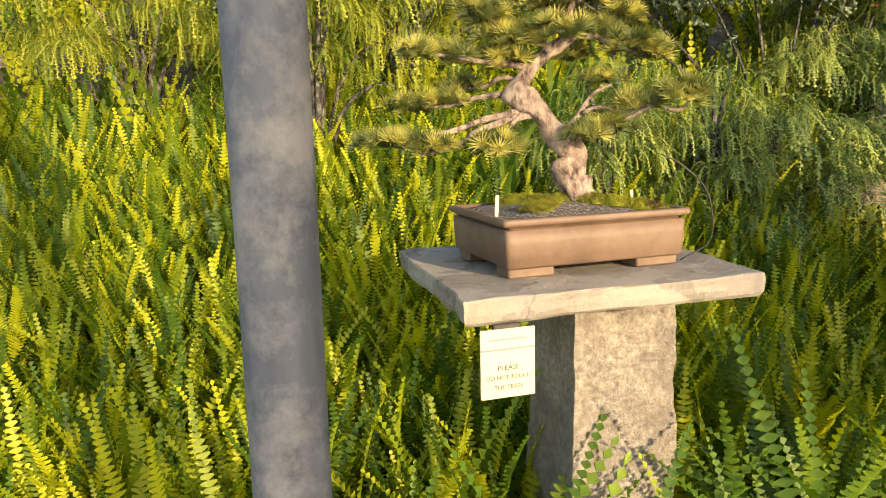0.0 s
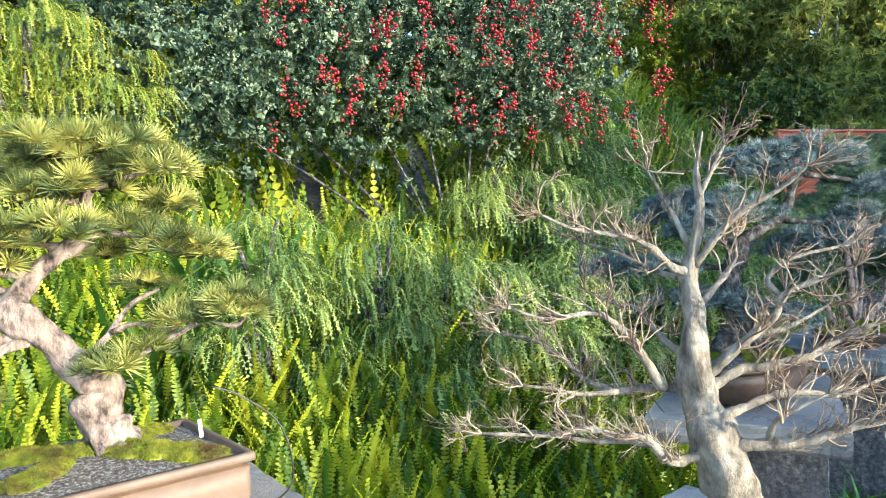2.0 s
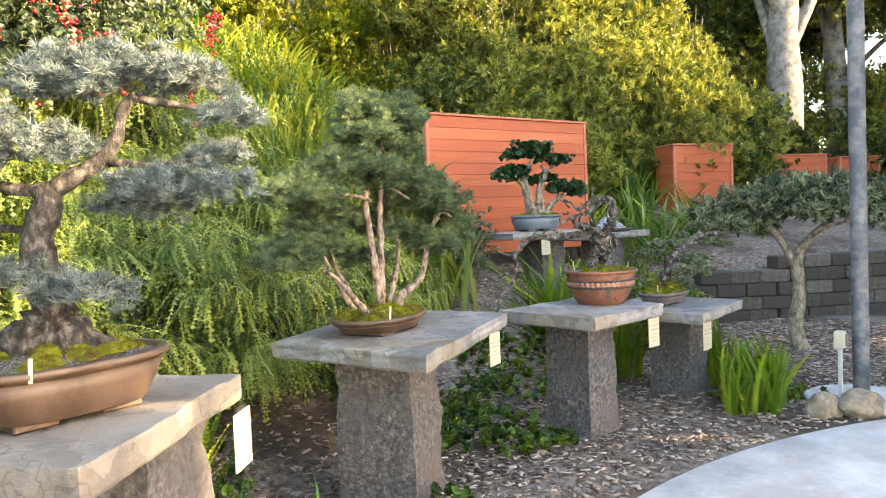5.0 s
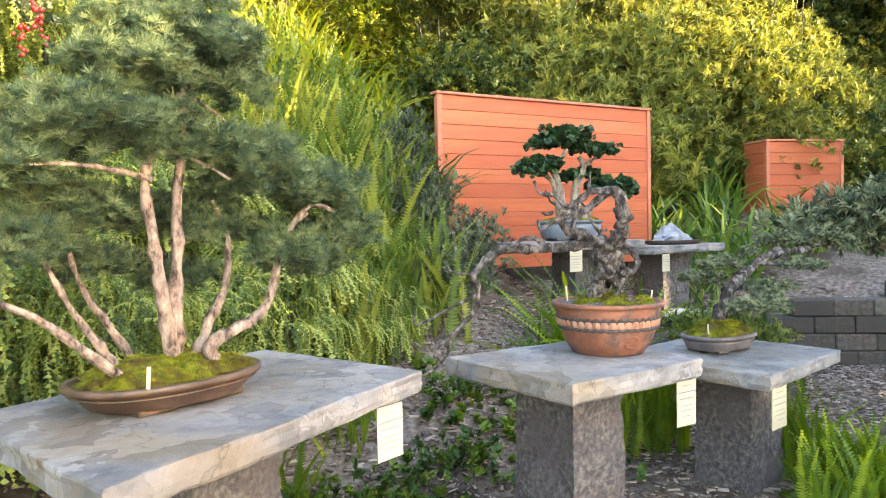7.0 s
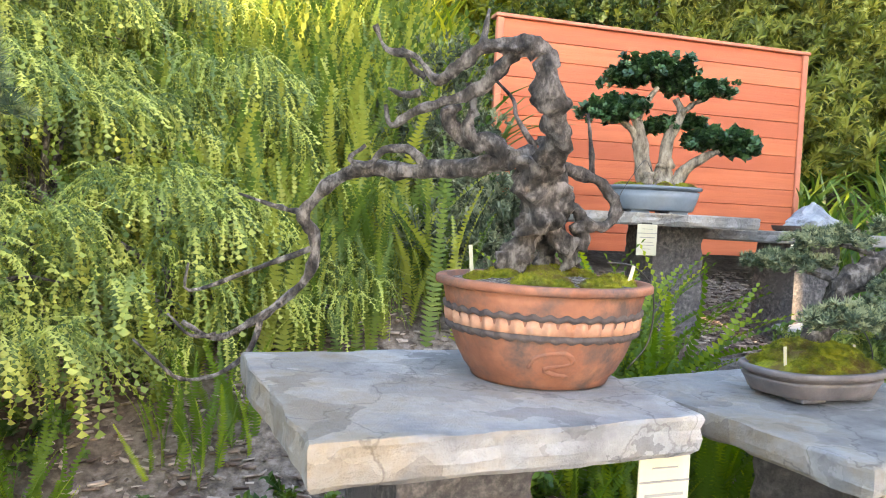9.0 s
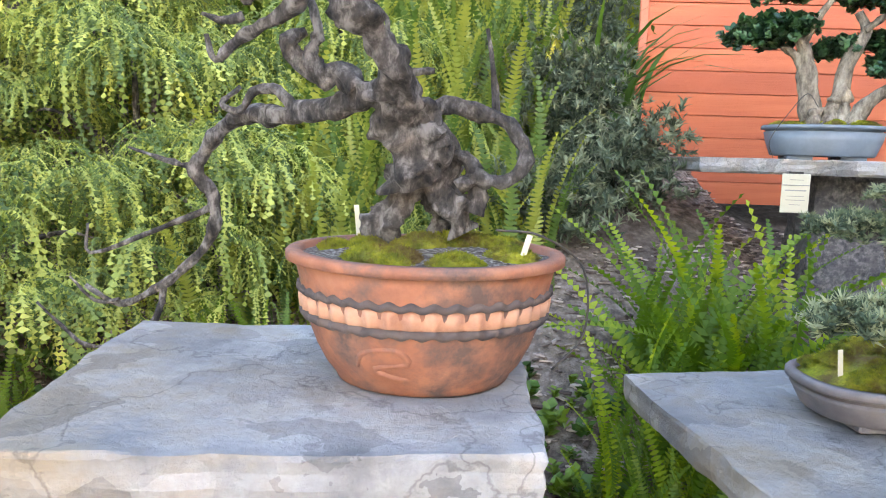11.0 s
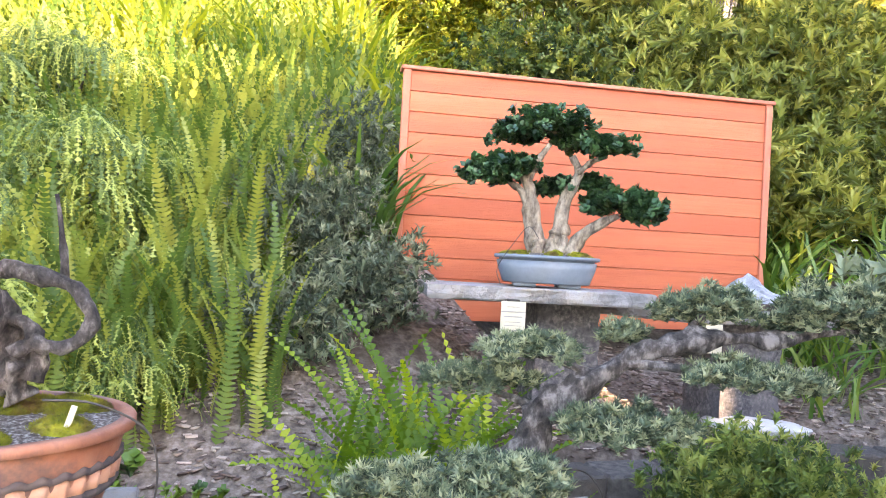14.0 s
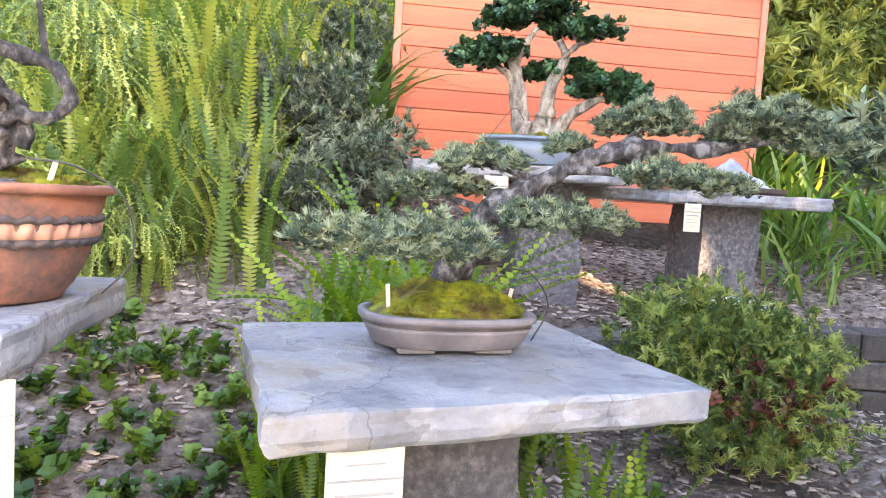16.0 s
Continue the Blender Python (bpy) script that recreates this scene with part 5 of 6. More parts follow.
def clump(cx, cy, n, size, rad, mat, label, template=FR2, tilt=(0.1, 0.75)):
    t = rp.random(n) * 6.28
    d = rad * np.sqrt(rp.random(n))
    x, y = d * np.cos(t), d * np.sin(t)
    g = float(ground(cx, cy))
    z = ground(cx + x, cy + y) - 0.02 - g
    ob = thing("fern_clump", (cx, cy, g), 0, label, "fern", "fern clumps")
    pieces(ob, "frond", template, M["fern_leaf"], np.stack([x, y, z], -1), rotations(n, tilt[0], tilt[1], rp), size * rp.uniform(0.6, 1.15, n))
    return ob


for cx, cy, n, s, rad in ((-0.02, 1.52, 44, 0.82, 0.2), (0.22, 1.5, 34, 0.78, 0.14), (0.92, 1.62, 40, 0.82, 0.2), (1.12, 1.85, 36, 0.8, 0.2), (1.25, 2.2, 40, 0.5, 0.3), (-0.6, 1.75, 50, 0.5, 0.35), (1.0, 2.6, 60, 0.6, 0.35), (-1.2, 1.9, 50, 0.55, 0.4), (1.7, 2.5, 50, 0.55, 0.3), (0.62, 1.46, 22, 0.66, 0.14), (2.1, 2.7, 40, 0.5, 0.25)):
    clump(cx, cy, n, s, rad, M["fern"], "bright green sword fern clump at the table foot")
clump(7.06, 4.95, 120, 0.82, 0.24, M["fern"], "large arching green sword fern")
clump(6.78, 4.5, 60, 0.55, 0.2, M["fern"], "upright yellow-green sword fern", FR, (0.03, 0.4))
clump(7.12, 4.45, 60, 0.55, 0.22, M["fern"], "upright yellow-green sword fern", FR, (0.03, 0.4))
clump(7.35, 3.72, 60, 0.5, 0.2, M["fern"], "bright sword fern beside a table pillar", FR, (0.05, 0.5))
clump(7.2, 3.35, 36, 0.42, 0.14, M["fern"], "bright sword fern beside a table pillar", FR, (0.05, 0.5))
for cx, cy, s in ((6.85, 3.16, 0.5), (7.0, 3.05, 0.5), (7.14, 3.1, 0.46), (7.28, 3.2, 0.44)):
    clump(cx, cy, 34, s, 0.1, M["fern"], "upright yellow-green sword fern before a pillar", FR, (0.02, 0.35))
clump(7.5, 4.9, 36, 0.5, 0.2, M["fern_dark"], "sword fern at the wall's end")

# grassy tufts and strap-leaved plants
BL = blade()


def straps(cx, cy, n, size, rad, mat, label, tilt=(0.05, 0.7), template=BL, near=False):
    t, d = rp.random(n) * 6.28, rad * np.sqrt(rp.random(n))
    x, y = d * np.cos(t), d * np.sin(t)
    g = float(ground(cx, cy))
    P, R, s = np.stack([x, y, ground(cx + x, cy + y) - 0.01 - g], -1), rotations(n, tilt[0], tilt[1], rp), size * rp.uniform(0.6, 1.15, n)
    if near:
        ob = thing("strap_plant", (cx, cy, g), 0, label, "strap-leaved plant", "strap-leaved plants")
        pieces(ob, "leaf", template, M["strap_leaf"], P, R, s)
        return ob
    return tagged(part("strap_plant", mesh_np("strap_plant", *scatter(template, P, R, s)), mat, loc=(cx, cy, g)), label, "strap-leaved plant", "strap-leaved plants")


for cx, cy, n, s in ((10.2, 7.1, 90, 0.9), (10.7, 6.6, 90, 0.8), (11.2, 7.3, 90, 0.9), (10.4, 7.8, 90, 1.0), (11.6, 6.5, 90, 0.8), (12.0, 7.9, 80, 1.0), (9.95, 6.5, 50, 0.55), (10.9, 8.4, 90, 1.0), (12.2, 6.1, 70, 0.6)):
    straps(cx, cy, n, s, 0.3, M["strap"], "arching dark green strap-leaved plant")
straps(7.0, 6.95, 60, 0.95, 0.15, M["strap"], "upright green strap-leaved plant beside the panel", (0.02, 0.35), near=True)
for cx, cy, n, s in ((3.25, 2.95, 46, 0.5), (3.0, 2.5, 36, 0.36), (3.5, 3.1, 40, 0.3)):
    straps(cx, cy, n, s, 0.14, M["strap"], "grassy green tuft beside a pillar", (0.02, 0.5), near=True)
for cx, cy in ((0.75, 4.6), (0.3, 4.2), (1.0, 4.9)):
    straps(cx, cy, 60, 1.0, 0.25, M["strap"], "tall grassy leaves on the bank", (0.02, 0.4))
for cx, cy in ((5.2, 9.6), (6.4, 9.3), (7.2, 9.2), (6.9, 10.4), (5.8, 10.6), (7.4, 8.4)):
    straps(cx, cy, 110, 1.1, 0.4, M["yellow_leaf"], "tall sunlit grass on the bank top", (0.02, 0.5))


# weeping shrubs: tiers of hanging strands over arching limbs
WE = weeper(18, 0.08)


def weeping(cx, cy, zt, rx, ry, drop, n, mat, label, low=0.15, shelves=11, name="weeping_shrub"):
    """Shelves of drooping twigs on arching limbs, from low (share of the height) to the top."""
    g = float(ground(cx, cy))
    H = zt - g
    s = thing(name, (cx, cy, g), 0, label, "shrub", "weeping shrubs")
    sets = []
    for i in range(shelves):
        f = low + (1 - low) * (i + 0.5) / shelves
        a = 2.4 * i + cx
        reach = math.sqrt(max(0.05, 1.05 - f * f)) * rp.uniform(0.45, 0.9)
        c = np.array([rx * reach * math.cos(a), ry * reach * math.sin(a), H * f])
        m = int(1.35 * n / shelves)
        t, d = rp.random(m) * 6.28, np.sqrt(rp.random(m))
        w = rp.uniform(0.3, 0.5)
        lump = 1 + 0.3 * np.sin(3 * t + i) + 0.2 * np.sin(5 * t + 2 * i)
        x, y = w * rx * d * lump * np.cos(t), w * ry * d * lump * np.sin(t)
        z = 0.13 * (1 - d ** 2) + 0.03 * np.sin(x * 23) + 0.025 * np.sin(y * 19) + rp.normal(0, 0.015, m)
        gap = np.sin(3.1 * (x + c[0]) / rx + i) * np.sin(2.7 * (y + c[1]) / ry + 2 * i) + rp.normal(0, 0.3, m)
        x, y, z, t, d = (q[gap > -0.45] for q in (x, y, z, t, d))
        m = len(x)
        P = np.stack([x, y, z], -1) + c
        out = t - np.pi / 2 + rp.normal(0, 0.7, m)
        sets.append(scatter(WE, P, turn_z(out) @ turn_x(rp.normal(0.1, 0.5, m)), drop * (0.45 + 0.4 * d) * rp.uniform(0.6, 1.25, m)))
        part("limb", mesh_of("limb", *tube([(0, 0, -0.05), (c[0] * 0.3, c[1] * 0.3, c[2] * 0.75), (c[0] * 0.75, c[1] * 0.75, c[2] * 1.02), tuple(c)], [0.028, 0.017, 0.009, 0.003], 5, 3)), M["bark"], s)
    part("foliage", mesh_np("foliage", *gather(*sets)), mat, s)
    return s


for cx, cy, zt, rx, ry, drop, n in ((4.3, 5.0, 1.15, 0.85, 0.5, 0.24, 2600), (5.2, 5.45, 1.2, 0.6, 0.45, 0.22, 1900), (3.4, 4.7, 1.45, 0.85, 0.6, 0.26, 2600), (4.6, 5.9, 1.75, 0.9, 0.6, 0.27, 2800), (3.2, 5.6, 2.0, 0.9, 0.6, 0.27, 2600), (5.5, 6.5, 1.9, 0.6, 0.5, 0.26, 1900), (4.3, 7.0, 2.45, 1.0, 0.7, 0.3, 2500), (2.6, 4.3, 1.35, 0.7, 0.5, 0.24, 2000), (5.9, 5.6, 0.95, 0.3, 0.3, 0.18, 700), (2.0, 4.4, 1.5, 0.6, 0.5, 0.24, 1600), (0.95, 4.1, 1.75, 0.5, 0.35, 0.18, 1500), (1.6, 4.2, 1.7, 0.45, 0.3, 0.18, 1200), (5.0, 7.7, 2.7, 0.8, 0.6, 0.3, 1500), (3.5, 6.3, 2.95, 0.9, 0.55, 0.3, 2200), (4.1, 6.7, 2.9, 0.7, 0.5, 0.28, 1500)):
    weeping(cx, cy, zt, rx, ry, drop, n, M["weeping"], "light green weeping shrub with hanging strands")
for cx, cy, zt, rx, ry, drop, n in ((-0.7, 4.5, 2.6, 0.8, 0.45, 0.19, 2200), (-1.9, 4.9, 2.8, 0.8, 0.5, 0.2, 2200), (-0.2, 5.2, 3.0, 0.9, 0.5, 0.2, 2200)):
    weeping(cx, cy, zt, rx, ry, drop, n, M["yellow_leaf"], "sunlit yellow weeping shrub with hanging strands", 0.4, 12)


# ---- leafy bushes and trees ----
def crown(blobs, template, size, per, r, shell=0.35):
    """Leafy twigs in uneven blobs (x, y, z, rx, ry, rz)."""
    sets = []
    for bx, by, bz, ax, ay, az in blobs:
        n = max(int(per * (ax * ay * az) ** (2 / 3)), 20)
        q = r.normal(0, 1, (n, 3))
        q /= np.linalg.norm(q, axis=1)[:, None]
        lump = 1 + 0.3 * np.sin(4 * q[:, 0] + bx * 3) * np.sin(5 * q[:, 1] + by) + 0.18 * np.sin(9 * q[:, 2] + bz * 5 + q[:, 0] * 6)
        q *= ((r.random(n) ** shell) * lump)[:, None]
        sets.append(scatter(template, q * np.array([ax, ay, az]) + np.array([bx, by, bz]), rotations(n, 0, 2.2, r), size * r.uniform(0.6, 1.3, n)))
    return gather(*sets)


SP = sprig(8, 0.42, 0.15, 3)
SPN = sprig(9, 0.6, 0.05, 6, 0.8)


def bush(name, cx, cy, blobs, template, size, per, mat, label, category="shrub", stems=6, wood="bark"):
    g = float(ground(cx, cy))
    s = thing(name, (cx, cy, g), 0, label, category)
    part("foliage", mesh_np("foliage", *crown(blobs, template, size, per, rp)), mat, s)
    for i in range(stems):
        b = blobs[i % len(blobs)]
        part("stem", mesh_of("stem", *tube([(0.04 * math.cos(i), 0.04 * math.sin(i), -0.05), (b[0] * 0.4, b[1] * 0.4, b[2] * 0.5), (b[0], b[1], b[2])], [0.018, 0.012, 0.004], 5, 3)), M[wood], s)
    return s


# grey-green bushes between ferns and panel
for cx, cy, h in ((6.75, 6.5, 0.5), (6.9, 7.2, 0.65), (7.0, 6.25, 0.36), (6.6, 5.9, 0.3), (6.5, 6.7, 0.45)):
    bush("grey_shrub", cx, cy, [(0, 0, h * 0.5, 0.3, 0.3, h * 0.6), (0.12, 0.1, h, 0.22, 0.25, h * 0.5), (-0.15, -0.1, h * 0.8, 0.25, 0.2, h * 0.5)], SPN, 0.075, 3200, M["rosemary"], "grey-green fine-leaved shrub with small blue flowers")
# bush with reddish leaves before the wall
nb_ = bush("nandina_bush", 8.46, 4.92, [(0, 0, 0.38, 0.40, 0.32, 0.34), (-0.16, 0.05, 0.58, 0.30, 0.26, 0.2), (0.24, 0.05, 0.46, 0.28, 0.26, 0.22), (0.05, -0.1, 0.22, 0.42, 0.30, 0.2), (-0.3, 0, 0.4, 0.2, 0.2, 0.2)], SPN, 0.06, 9000, M["bush_leaf"], "rounded light green bush with reddish inner leaves")
part("red_foliage", mesh_np("red_foliage", *crown([(0.05, -0.2, 0.32, 0.28, 0.18, 0.18)], SP, 0.07, 1800, rp)), M["red_leaf"], nb_, "reddish leaves")
# low leafy ground cover
x, y = sample(rp, 11000, lambda x, y: (y > path_edge(x) + 0.55) & (np.sin(x * 3.1 + 1) * np.cos(y * 2.7 + x) > np.where(y > base_line(x) - 0.35, 0.05, 0.45)) & (y < base_line(x) + 1.2), -3, 8.2, 1.2, 6.2)
z = ground(x, y)
V, F = scatter(sprig(7, 0.7, 0.32, 9, 1.0), np.stack([x, y, z + rp.uniform(0, 0.05, len(x))], -1), rotations(len(x), 0, 0.9, rp), rp.uniform(0.03, 0.075, len(x)))
stuff("ground_cover", V, F, M["ivy"], "low leafy green ground cover between the tables", "ground cover")

# berry shrub, with hanging red clusters
bs = bush("berry_shrub", 2.6, 5.6, [(-1.9, 0, 1.5, 0.8, 0.5, 0.5), (-0.8, 0, 1.65, 0.9, 0.5, 0.6), (0.2, 0.0, 1.7, 0.8, 0.5, 0.6), (0.9, 0.2, 1.9, 0.7, 0.5, 0.55), (-0.4, 0.2, 2.3, 1.4, 0.6, 0.55), (0.9, 0.5, 2.4, 0.9, 0.6, 0.5), (-2.2, 0.4, 2.2, 0.9, 0.5, 0.5)], SP, 0.10, 2600, M["berry_leaf"], "dark grey-green berry shrub hung with red clusters", stems=7)
ball = bmesh.new()
bmesh.ops.create_icosphere(ball, subdivisions=1, radius=1)
bv, bf = np.array([tuple(v.co) for v in ball.verts]), np.array([[v.index for v in f.verts] for f in ball.faces])
ball.free()
for i in range(120):
    c = np.array([rp.uniform(-1.5, 1.5), rp.uniform(-0.78, -0.4), rp.uniform(1.2, 2.6)])
    n = rp.integers(8, 22)
    P = rp.normal(0, 1, (n, 3)) * np.array([0.02, 0.02, 0.055])
    part("berry_cluster", mesh_np("berry_cluster", *scatter((bv, bf), P, rotations(n, 0, 3, rp), rp.uniform(0.008, 0.014, n))), M["berry"], bs, loc=tuple(c))

# topiary tree in the bed
tp = thing("umbrella_tree", (9.2, 3.92, 0.03), -60, "umbrella-shaped grey-green topiary tree with a pale forked trunk", "tree")
part("trunk", mesh_of("trunk", *join(tube([(0.03, 0, -0.05), (-0.02, 0, 0.25), (0.02, 0, 0.55), (0.0, 0, 0.85), (0.1, 0, 1.05), (0.25, 0, 1.2)], [0.085, 0.065, 0.06, 0.055, 0.04, 0.02], 12, 4, 0.3, 0.05), tube([(0.0, 0, 0.8), (-0.1, 0.02, 0.98), (-0.22, 0, 1.15), (-0.45, 0, 1.2)], [0.045, 0.038, 0.03, 0.012], 9, 4, 0.3), tube([(0.06, 0, 1.0), (0.2, -0.1, 1.15), (0.5, -0.1, 1.25)], [0.03, 0.025, 0.01], 8, 4, 0.3))), M["bark_pale"], tp)
part("foliage", mesh_np("foliage", *crown([(0, 0, 1.42, 0.6, 0.55, 0.2), (-0.55, 0, 1.32, 0.45, 0.4, 0.17), (0.55, 0, 1.36, 0.45, 0.4, 0.18), (0.2, 0.1, 1.55, 0.45, 0.4, 0.12)], SPN, 0.11, 3300, rp)), M["juniper"], tp)


# background trees
def big_tree(x, y, h, r0, blobs, mat, size, per, label, lean=0.0, wood="bark_far", template=SP):
    g = float(ground(x, y))
    t = thing("tree", (x, y, g), 0, label, "tree", "background trees")
    tubes = [tube([(0, 0, -0.3), (lean * 0.2, 0, h * 0.25), (lean * 0.5, 0.1, h * 0.5), (lean, 0, h * 0.85)], [r0 * 1.25, r0, r0 * 0.75, r0 * 0.25], 12, 5, 0.2)]
    for i, b in enumerate(blobs):
        s = 0.3 + 0.45 * (i / max(len(blobs), 1))
        tubes.append(tube([(lean * s * 0.6, 0, h * s * 0.85), (b[0] * 0.5, b[1] * 0.5, b[2] * 0.55 + h * s * 0.35), (b[0], b[1], b[2])], [r0 * 0.4, r0 * 0.22, r0 * 0.06], 7, 4, 0.2))
    part("trunk", mesh_of("trunk", *join(*tubes)), M[wood], t)
    part("crown", mesh_np("crown", *crown(blobs, template, size, per, rp)), mat, t)
    return t


def blobs_for(r, n, w, d, z0, z1, s0, s1):
    return [(r.uniform(-w, w), r.uniform(-d, d), r.uniform(z0, z1), r.uniform(s0, s1), r.uniform(s0, s1), r.uniform(s0, s1) * 0.8) for _ in range(n)]


rb = np.random.default_rng(31)
# bamboo and feathery thickets behind the panels
for x, y, h in ((9.6, 9.6, 3.6), (11.0, 10.2, 4.2), (12.6, 9.8, 4.0), (14.2, 9.4, 3.6), (15.6, 10.4, 4.4), (13.4, 11.5, 5.2), (10.2, 11.8, 5.2), (17.6, 10.6, 4.2)):
    g = float(ground(x, y))
    t = thing("bamboo_clump", (x, y, g), 0, "feathery green bamboo clump behind the screens", "bamboo")
    for c in rb.normal(0, 0.5, (9, 2)):
        part("cane", mesh_of("cane", *tube([(c[0] * 0.3, c[1] * 0.3, -0.1), (c[0] * 0.5, c[1] * 0.5, h * 0.5), (c[0], c[1], h * 0.95)], [0.018, 0.015, 0.006], 5, 3)), M["bark"], t)
    part("foliage", mesh_np("foliage", *crown(blobs_for(rb, 9, 0.7, 0.5, h * 0.25, h, 0.4, 0.8), SPN, 0.22, 900, rp, 0.6)), M["bamboo_leaf"], t)
for x, y, h, m in ((7.2, 11.5, 3.0, "yellow_leaf"), (8.6, 11.0, 3.4, "yellow_leaf"), (7.9, 12.6, 3.2, "yellow_leaf"), (9.3, 13.0, 4.0, "bamboo_leaf"), (8.0, 9.4, 1.6, "tree_leaf"), (9.0, 9.2, 1.9, "tree_leaf")):
    bush("leafy_shrub", x, y, blobs_for(rb, 7, 0.7, 0.5, h * 0.3, h, 0.45, 0.8), SP, 0.12, 2000, M[m], "leafy yellow-green shrub near the panel", stems=7)
for x, y, h, m in ((-4.5, 7.2, 2.6, "yellow_leaf"), (-2.6, 7.6, 2.6, "yellow_leaf"), (-0.8, 8.0, 2.4, "tree_leaf"), (0.9, 8.3, 2.4, "yellow_leaf"), (2.3, 8.8, 2.0, "tree_leaf"), (-6.5, 6.5, 2.6, "tree_leaf")):
    bush("leafy_shrub", x, y, blobs_for(rb, 8, 0.9, 0.5, h * 0.25, h, 0.5, 0.8), SP, 0.13, 1500, M[m], "leafy shrub on top of the bank", stems=7)
# tall trees
for x, y, h, r0, w, m, lean in ((20.3, 9.75, 10, 0.42, 3.0, "tree_leaf", 0.9), (14.0, 15.0, 11, 0.25, 2.6, "tree_leaf", 0.3), (10.5, 16.0, 11, 0.22, 2.6, "tree_leaf", -0.4), (24.0, 10.0, 11, 0.3, 3.2, "tree_leaf", -0.5), (17.0, 18.0, 12, 0.28, 3.0, "tree_leaf", 0.5), (22.5, 16.0, 12, 0.3, 3.4, "bamboo_leaf", 0.2), (28.0, 14.0, 12, 0.3, 3.6, "tree_leaf", 0.0), (12.5, 19.5, 12, 0.25, 3.0, "bamboo_leaf", 0.0), (8.5, 18.0, 9, 0.2, 2.4, "yellow_leaf", 0.2), (32.0, 8.0, 11, 0.3, 3.4, "tree_leaf", 0.0), (27.0, 5.5, 10, 0.3, 3.0, "tree_leaf", 0.4), (-4.5, 9.0, 5.0, 0.12, 2.0, "tree_leaf", 0.0)):
    big_tree(x, y, h, r0, blobs_for(rb, 13, w, w * 0.7, h * 0.38, h, w * 0.3, w * 0.5), M[m], 0.30, 620, "tall leafy garden tree with a dense crown", lean)
for x, y, h in ((11.0, 13.0, 3.0), (13.0, 13.4, 3.2), (15.5, 12.6, 3.0), (17.8, 12.4, 3.2), (20.5, 11.8, 3.0), (22.8, 10.8, 3.0), (25.0, 9.4, 3.0), (27.0, 7.4, 3.0), (28.5, 5.0, 3.0), (29.5, 2.4, 3.0), (19.2, 14.5, 4.0), (24.0, 13.0, 4.0), (29.0, 10.0, 4.0), (10.6, 9.0, 2.2), (12.2, 8.8, 2.2), (14.0, 8.3, 1.9), (9.9, 8.6, 1.5), (11.3, 9.3, 1.6), (13.1, 9.0, 1.6), (11.8, 10.0, 2.0), (15.6, 8.9, 1.6)):
    bush("leafy_shrub", x, y, blobs_for(rb, 9, 1.1, 0.6, 0.4, h, 0.6, 0.95), SPN, 0.18, 1000, M["bamboo_leaf"], "tall soft green shrub with fine leaves", stems=7)
# low dark hedge and fence in the far distance
for x, y in ((20.0, 6.8), (22.5, 6.0), (24.5, 4.6), (18.3, 9.0), (15.0, 8.4), (26.0, 8.0)):
    bush("hedge_shrub", x, y, blobs_for(rb, 6, 1.0, 0.6, 0.4, 1.6, 0.6, 0.9), SP, 0.18, 800, M["tree_leaf"], "dark green rounded hedge shrub")
bar = thing("timber_rail", (18.2, 8.6, 1.1), -28, "dark timber rail fence", "fence")
part("rail", mesh_of("rail", *box(-0.6, 0, 1.35, 7, 0.12, 1.50), False), M["wood_dark"], bar)
for i in range(4):
    part("post", mesh_of("post", *box(i * 2.1, 0.01, -0.5, i * 2.1 + 0.13, 0.13, 1.40), False), M["wood_dark"], bar)

# unseen trees added on the sunny side of the path, which shade the tables
for off, d, h, w in ((5.0, 11, 7.1, 1.5), (7.2, 11, 7.6, 1.7), (9.6, 11.5, 8.2, 1.9), (12.2, 12, 8.2, 2.0), (15.0, 12.5, 6.4, 2.2), (18.5, 13, 6.4, 2.4)):
    big_tree(0.4 + 0.566 * d + 0.82 * off, 1.7 - 0.824 * d + 0.57 * off, h, 0.2, blobs_for(rb, 16, w, w * 0.6, h * 0.08, h * 0.85, w * 0.4, w * 0.6), M["tree_leaf"], 0.4, 300, "unseen dense leafy tree added to shade the tables", 0.0)
# another unseen tree, slim and sparse, added for broken shade at the near tables
for off, d, h, w in ((2.1, 9.5, 5.0, 0.6),):
    big_tree(0.4 + 0.566 * d + 0.82 * off, 1.7 - 0.824 * d + 0.57 * off, h, 0.1, blobs_for(rb, 9, w, w * 0.6, h * 0.3, h * 0.9, 0.4, 0.5), M["tree_leaf"], 0.3, 420, "unseen slender leafy tree added to shade the near tables", 0.0)

# added out of view so that its narrow shadow covers the near post
big_tree(0.4 + 0.566 * 8 - 0.82 * 0.86, 1.7 - 0.824 * 8 - 0.57 * 0.86, 4.6, 0.08, [(0.02 * math.sin(3 * k), 0.02 * math.cos(2 * k), 0.9 + 0.22 * k, 0.15, 0.15, 0.2) for k in range(17)], M["tree_leaf"], 0.12, 1500, "unseen narrow evergreen added to shade the near post", 0.0)

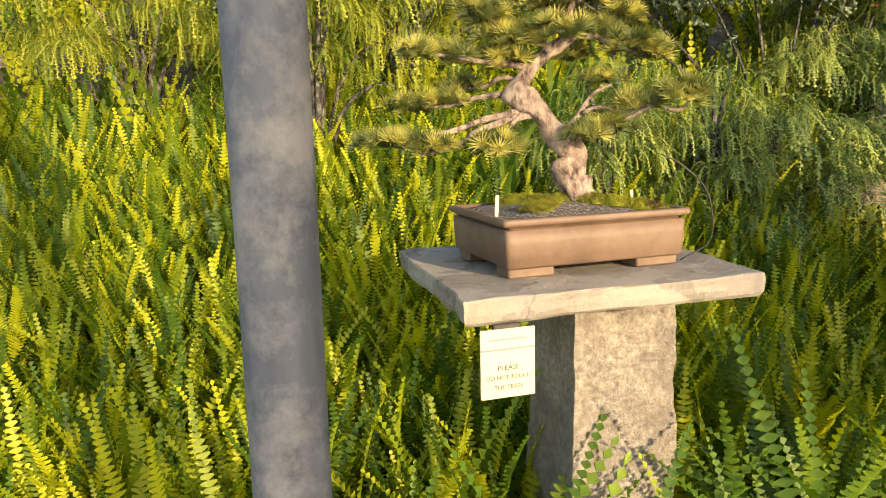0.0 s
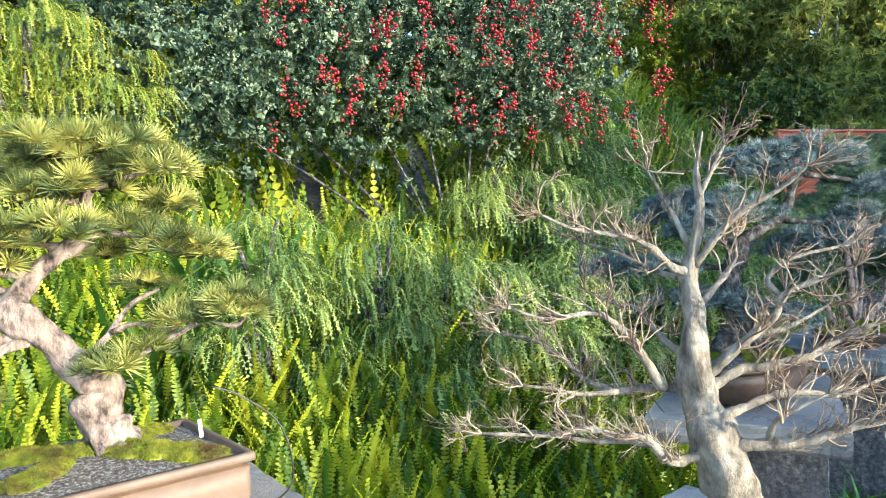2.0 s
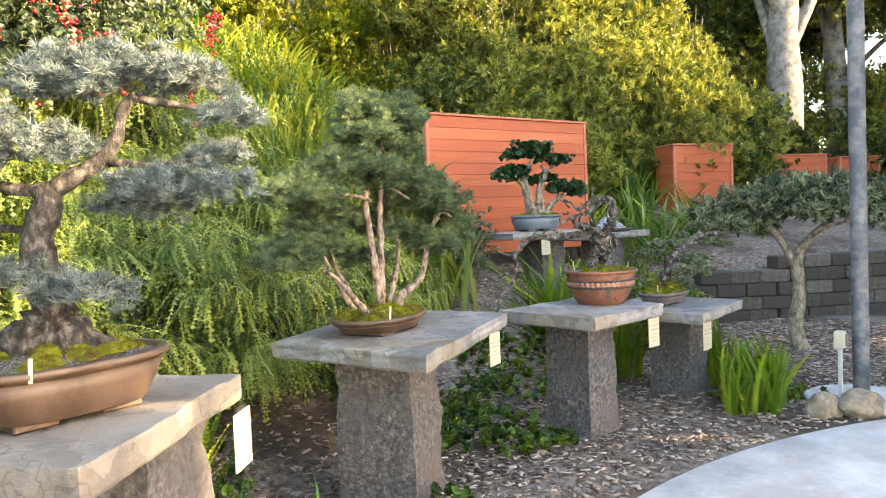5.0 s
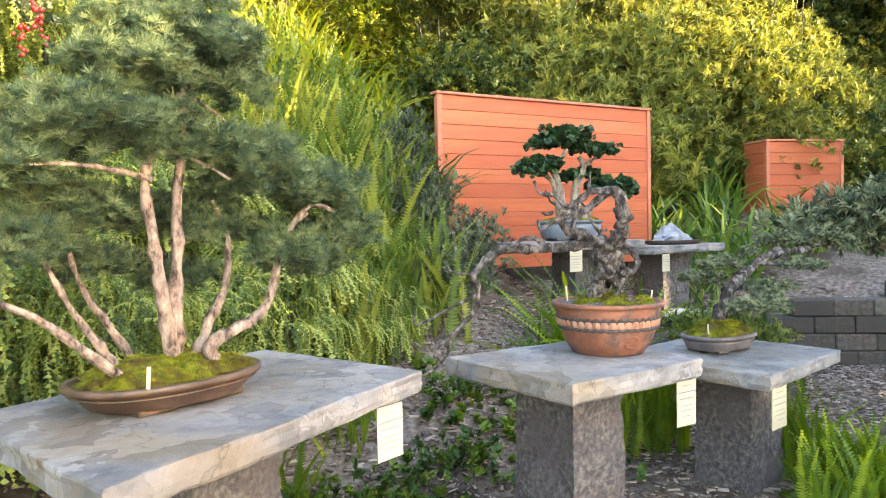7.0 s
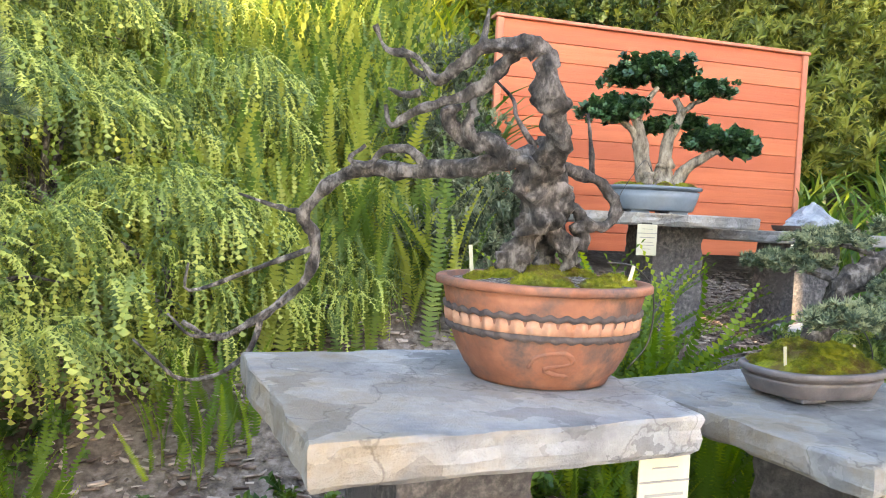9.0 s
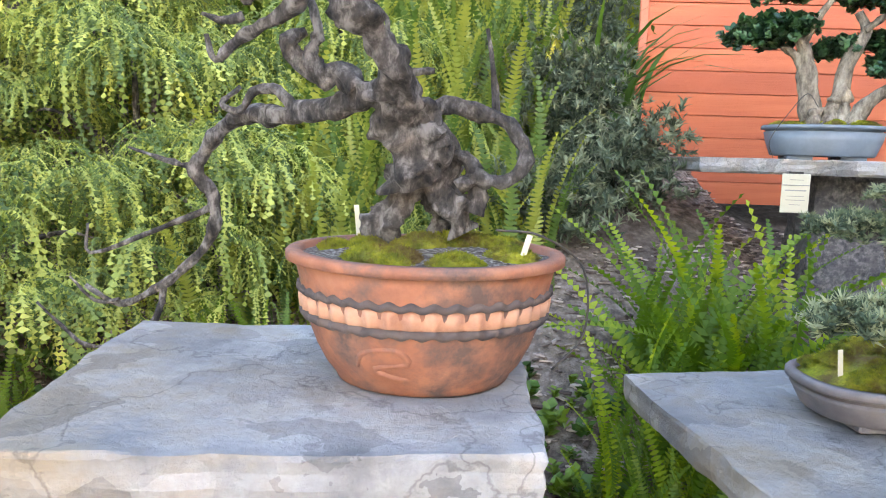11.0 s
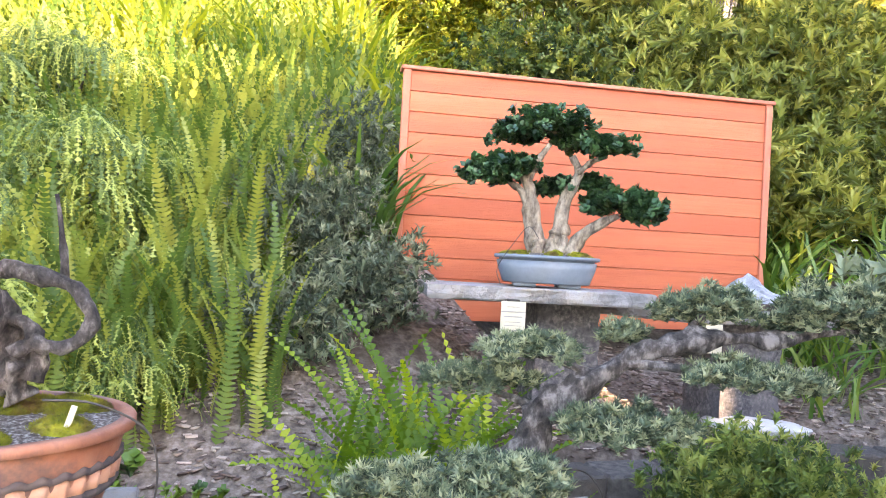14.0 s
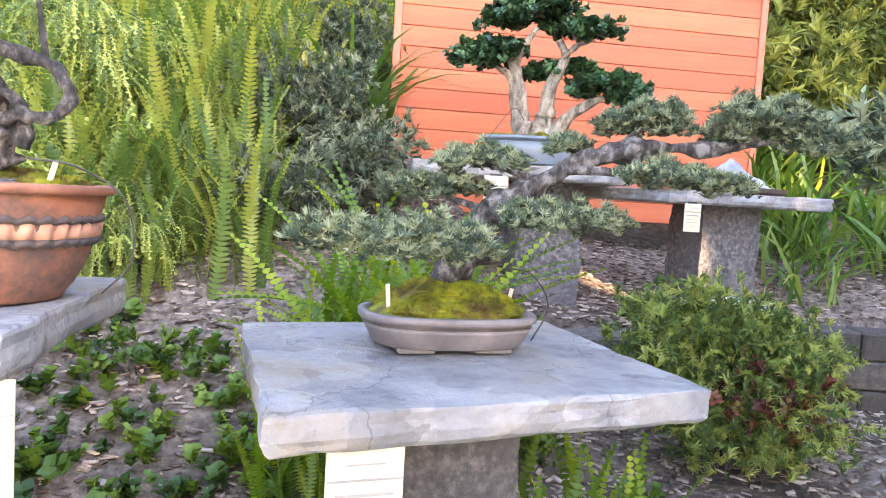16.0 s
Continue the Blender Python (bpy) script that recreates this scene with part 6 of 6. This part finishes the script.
# tall ferns and leafy cover on the slope behind the tables
x, y = sample(rp, 150, lambda x, y: (y > 5.15 + 0.3 * (x - 5)) & (y < 6.1), 5.1, 6.5, 4.8, 6.2)
ferns("fern_bank", x, y, 0.72, M["fern_leaf_mixed"], "tall light green sword ferns on the slope", FR, 5, (0.02, 0.36))
for cx, cy, n, s, rad in ((5.35, 4.95, 40, 0.4, 0.22), (4.75, 4.55, 40, 0.42, 0.22)):
    clump(cx, cy, n, s, rad, M["fern"], "light green sword fern on the mulch slope", FR, (0.05, 0.55))
for cx, cy in ((4.95, 4.45), (5.35, 4.35), (5.7, 4.45), (5.2, 4.05),  (4.7, 4.9), (6.1, 5.0), (7.5, 4.75)):
    bush("ivy_patch", cx, cy, [(0, 0, 0.07, 0.24, 0.18, 0.1), (0.14, 0.08, 0.06, 0.15, 0.14, 0.1), (-0.14, 0.06, 0.1, 0.13, 0.12, 0.12)], SP, 0.075, 260, M["ivy"], "low leafy green ground cover on mulch", stems=3)

# bark chips on the bed
x, y = sample(rp, 34000, lambda x, y: (y > path_edge(x) + 0.02) & (y < wall_y(x) + 1.6) & (y < base_line(x) + 1.7 + 2.5 * (x > 7.4)), 2.4, 11, 1.0, 7.5)
n = len(x)
cv, cf = box(-0.5, -0.16, -0.06, 0.5, 0.16, 0.06)
cf = np.array([t for q in cf for t in ((q[0], q[1], q[2]), (q[0], q[2], q[3]))])
P = np.stack([x, y, ground(x, y) + rp.uniform(0.0, 0.012, n)], -1)
stuff("bark_chips", *scatter((np.array(cv), cf), P, turn_z(rp.random(n) * 6.28) @ turn_x(rp.normal(0, 0.35, n)) , rp.uniform(0.018, 0.06, n)), M["chip"], "loose brown and grey bark chips", "mulch")


# ---- signs ----
def words(txt, size, parent, y, x, z):
    cu = bpy.data.curves.new("lettering", "FONT")
    cu.body, cu.size, cu.align_x = txt, size, 'CENTER'
    tmp = new("lettering", cu)
    me = bpy.data.meshes.new_from_object(tmp.evaluated_get(bpy.context.evaluated_depsgraph_get()))
    bpy.data.objects.remove(tmp)
    me.transform(Matrix.Rotation(radians(90), 4, 'X'))
    return part("lettering", me, M["ink_dark"], parent, loc=(x, y, z))


def sign(x, y, ztop, rz, w, h, label, rows, lean=4):
    s = thing("label_sign", (x, y, ztop - h), rz, label, "sign", "plant labels")
    part("card", bevel_box(w, 0.006, h, 0.002), M["card"], s)
    part("clip", bevel_box(w * 0.5, 0.012, 0.02, 0.002), M["wire"], s, loc=(0, 0.006, h - 0.01))
    part("divider", bevel_box(w * 0.98, 0.003, 0.004, 0.001), M["ink"], s, loc=(0, -0.004, h * 0.7))
    for z, ww, hh in rows:
        part("printed_line", mesh_of("line", *box(-w * ww / 2, -0.0045, z * h, w * ww / 2, -0.0032, z * h + hh * 0.7), False), M["ink"], s)
    return s


ROWS = [(0.84, 0.5, 0.004), (0.56, 0.75, 0.008), (0.42, 0.6, 0.004), (0.32, 0.7, 0.004), (0.2, 0.4, 0.004)]
s1 = sign(0.17, 1.615, 0.99, 17, 0.135, 0.165, "white plant label hung under a stone slab", [(0.84, 0.7, 0.006)])
words("PLEASE", 0.017, s1, -0.0045, 0, 0.068)
words("DO NOT TOUCH", 0.014, s1, -0.0045, 0, 0.046)
words("THE TREES", 0.015, s1, -0.0045, 0, 0.022)
sign(2.08, 1.56, 0.80, 104, 0.12, 0.2, "white plant label hung from a slab edge", ROWS)
sign(3.10, 2.64, 0.87, 46, 0.13, 0.18, "cream plant label hung from a slab edge", ROWS)
sign(4.885, 3.452, 0.80, 22, 0.125, 0.18, "white plant label hung from a slab edge", ROWS)
sign(6.235, 3.40, 0.735, 3, 0.12, 0.20, "cream plant label hung from a slab edge", ROWS)
sign(6.857, 3.405, 0.625, 10, 0.14, 0.20, "cream plant label hung from a slab edge", ROWS)
sign(7.61, 5.685, 1.185, -3, 0.12, 0.17, "white plant label under a grey slab", ROWS)
sign(8.72, 5.80, 1.11, 5, 0.10, 0.15, "white plant label under a grey slab", ROWS)
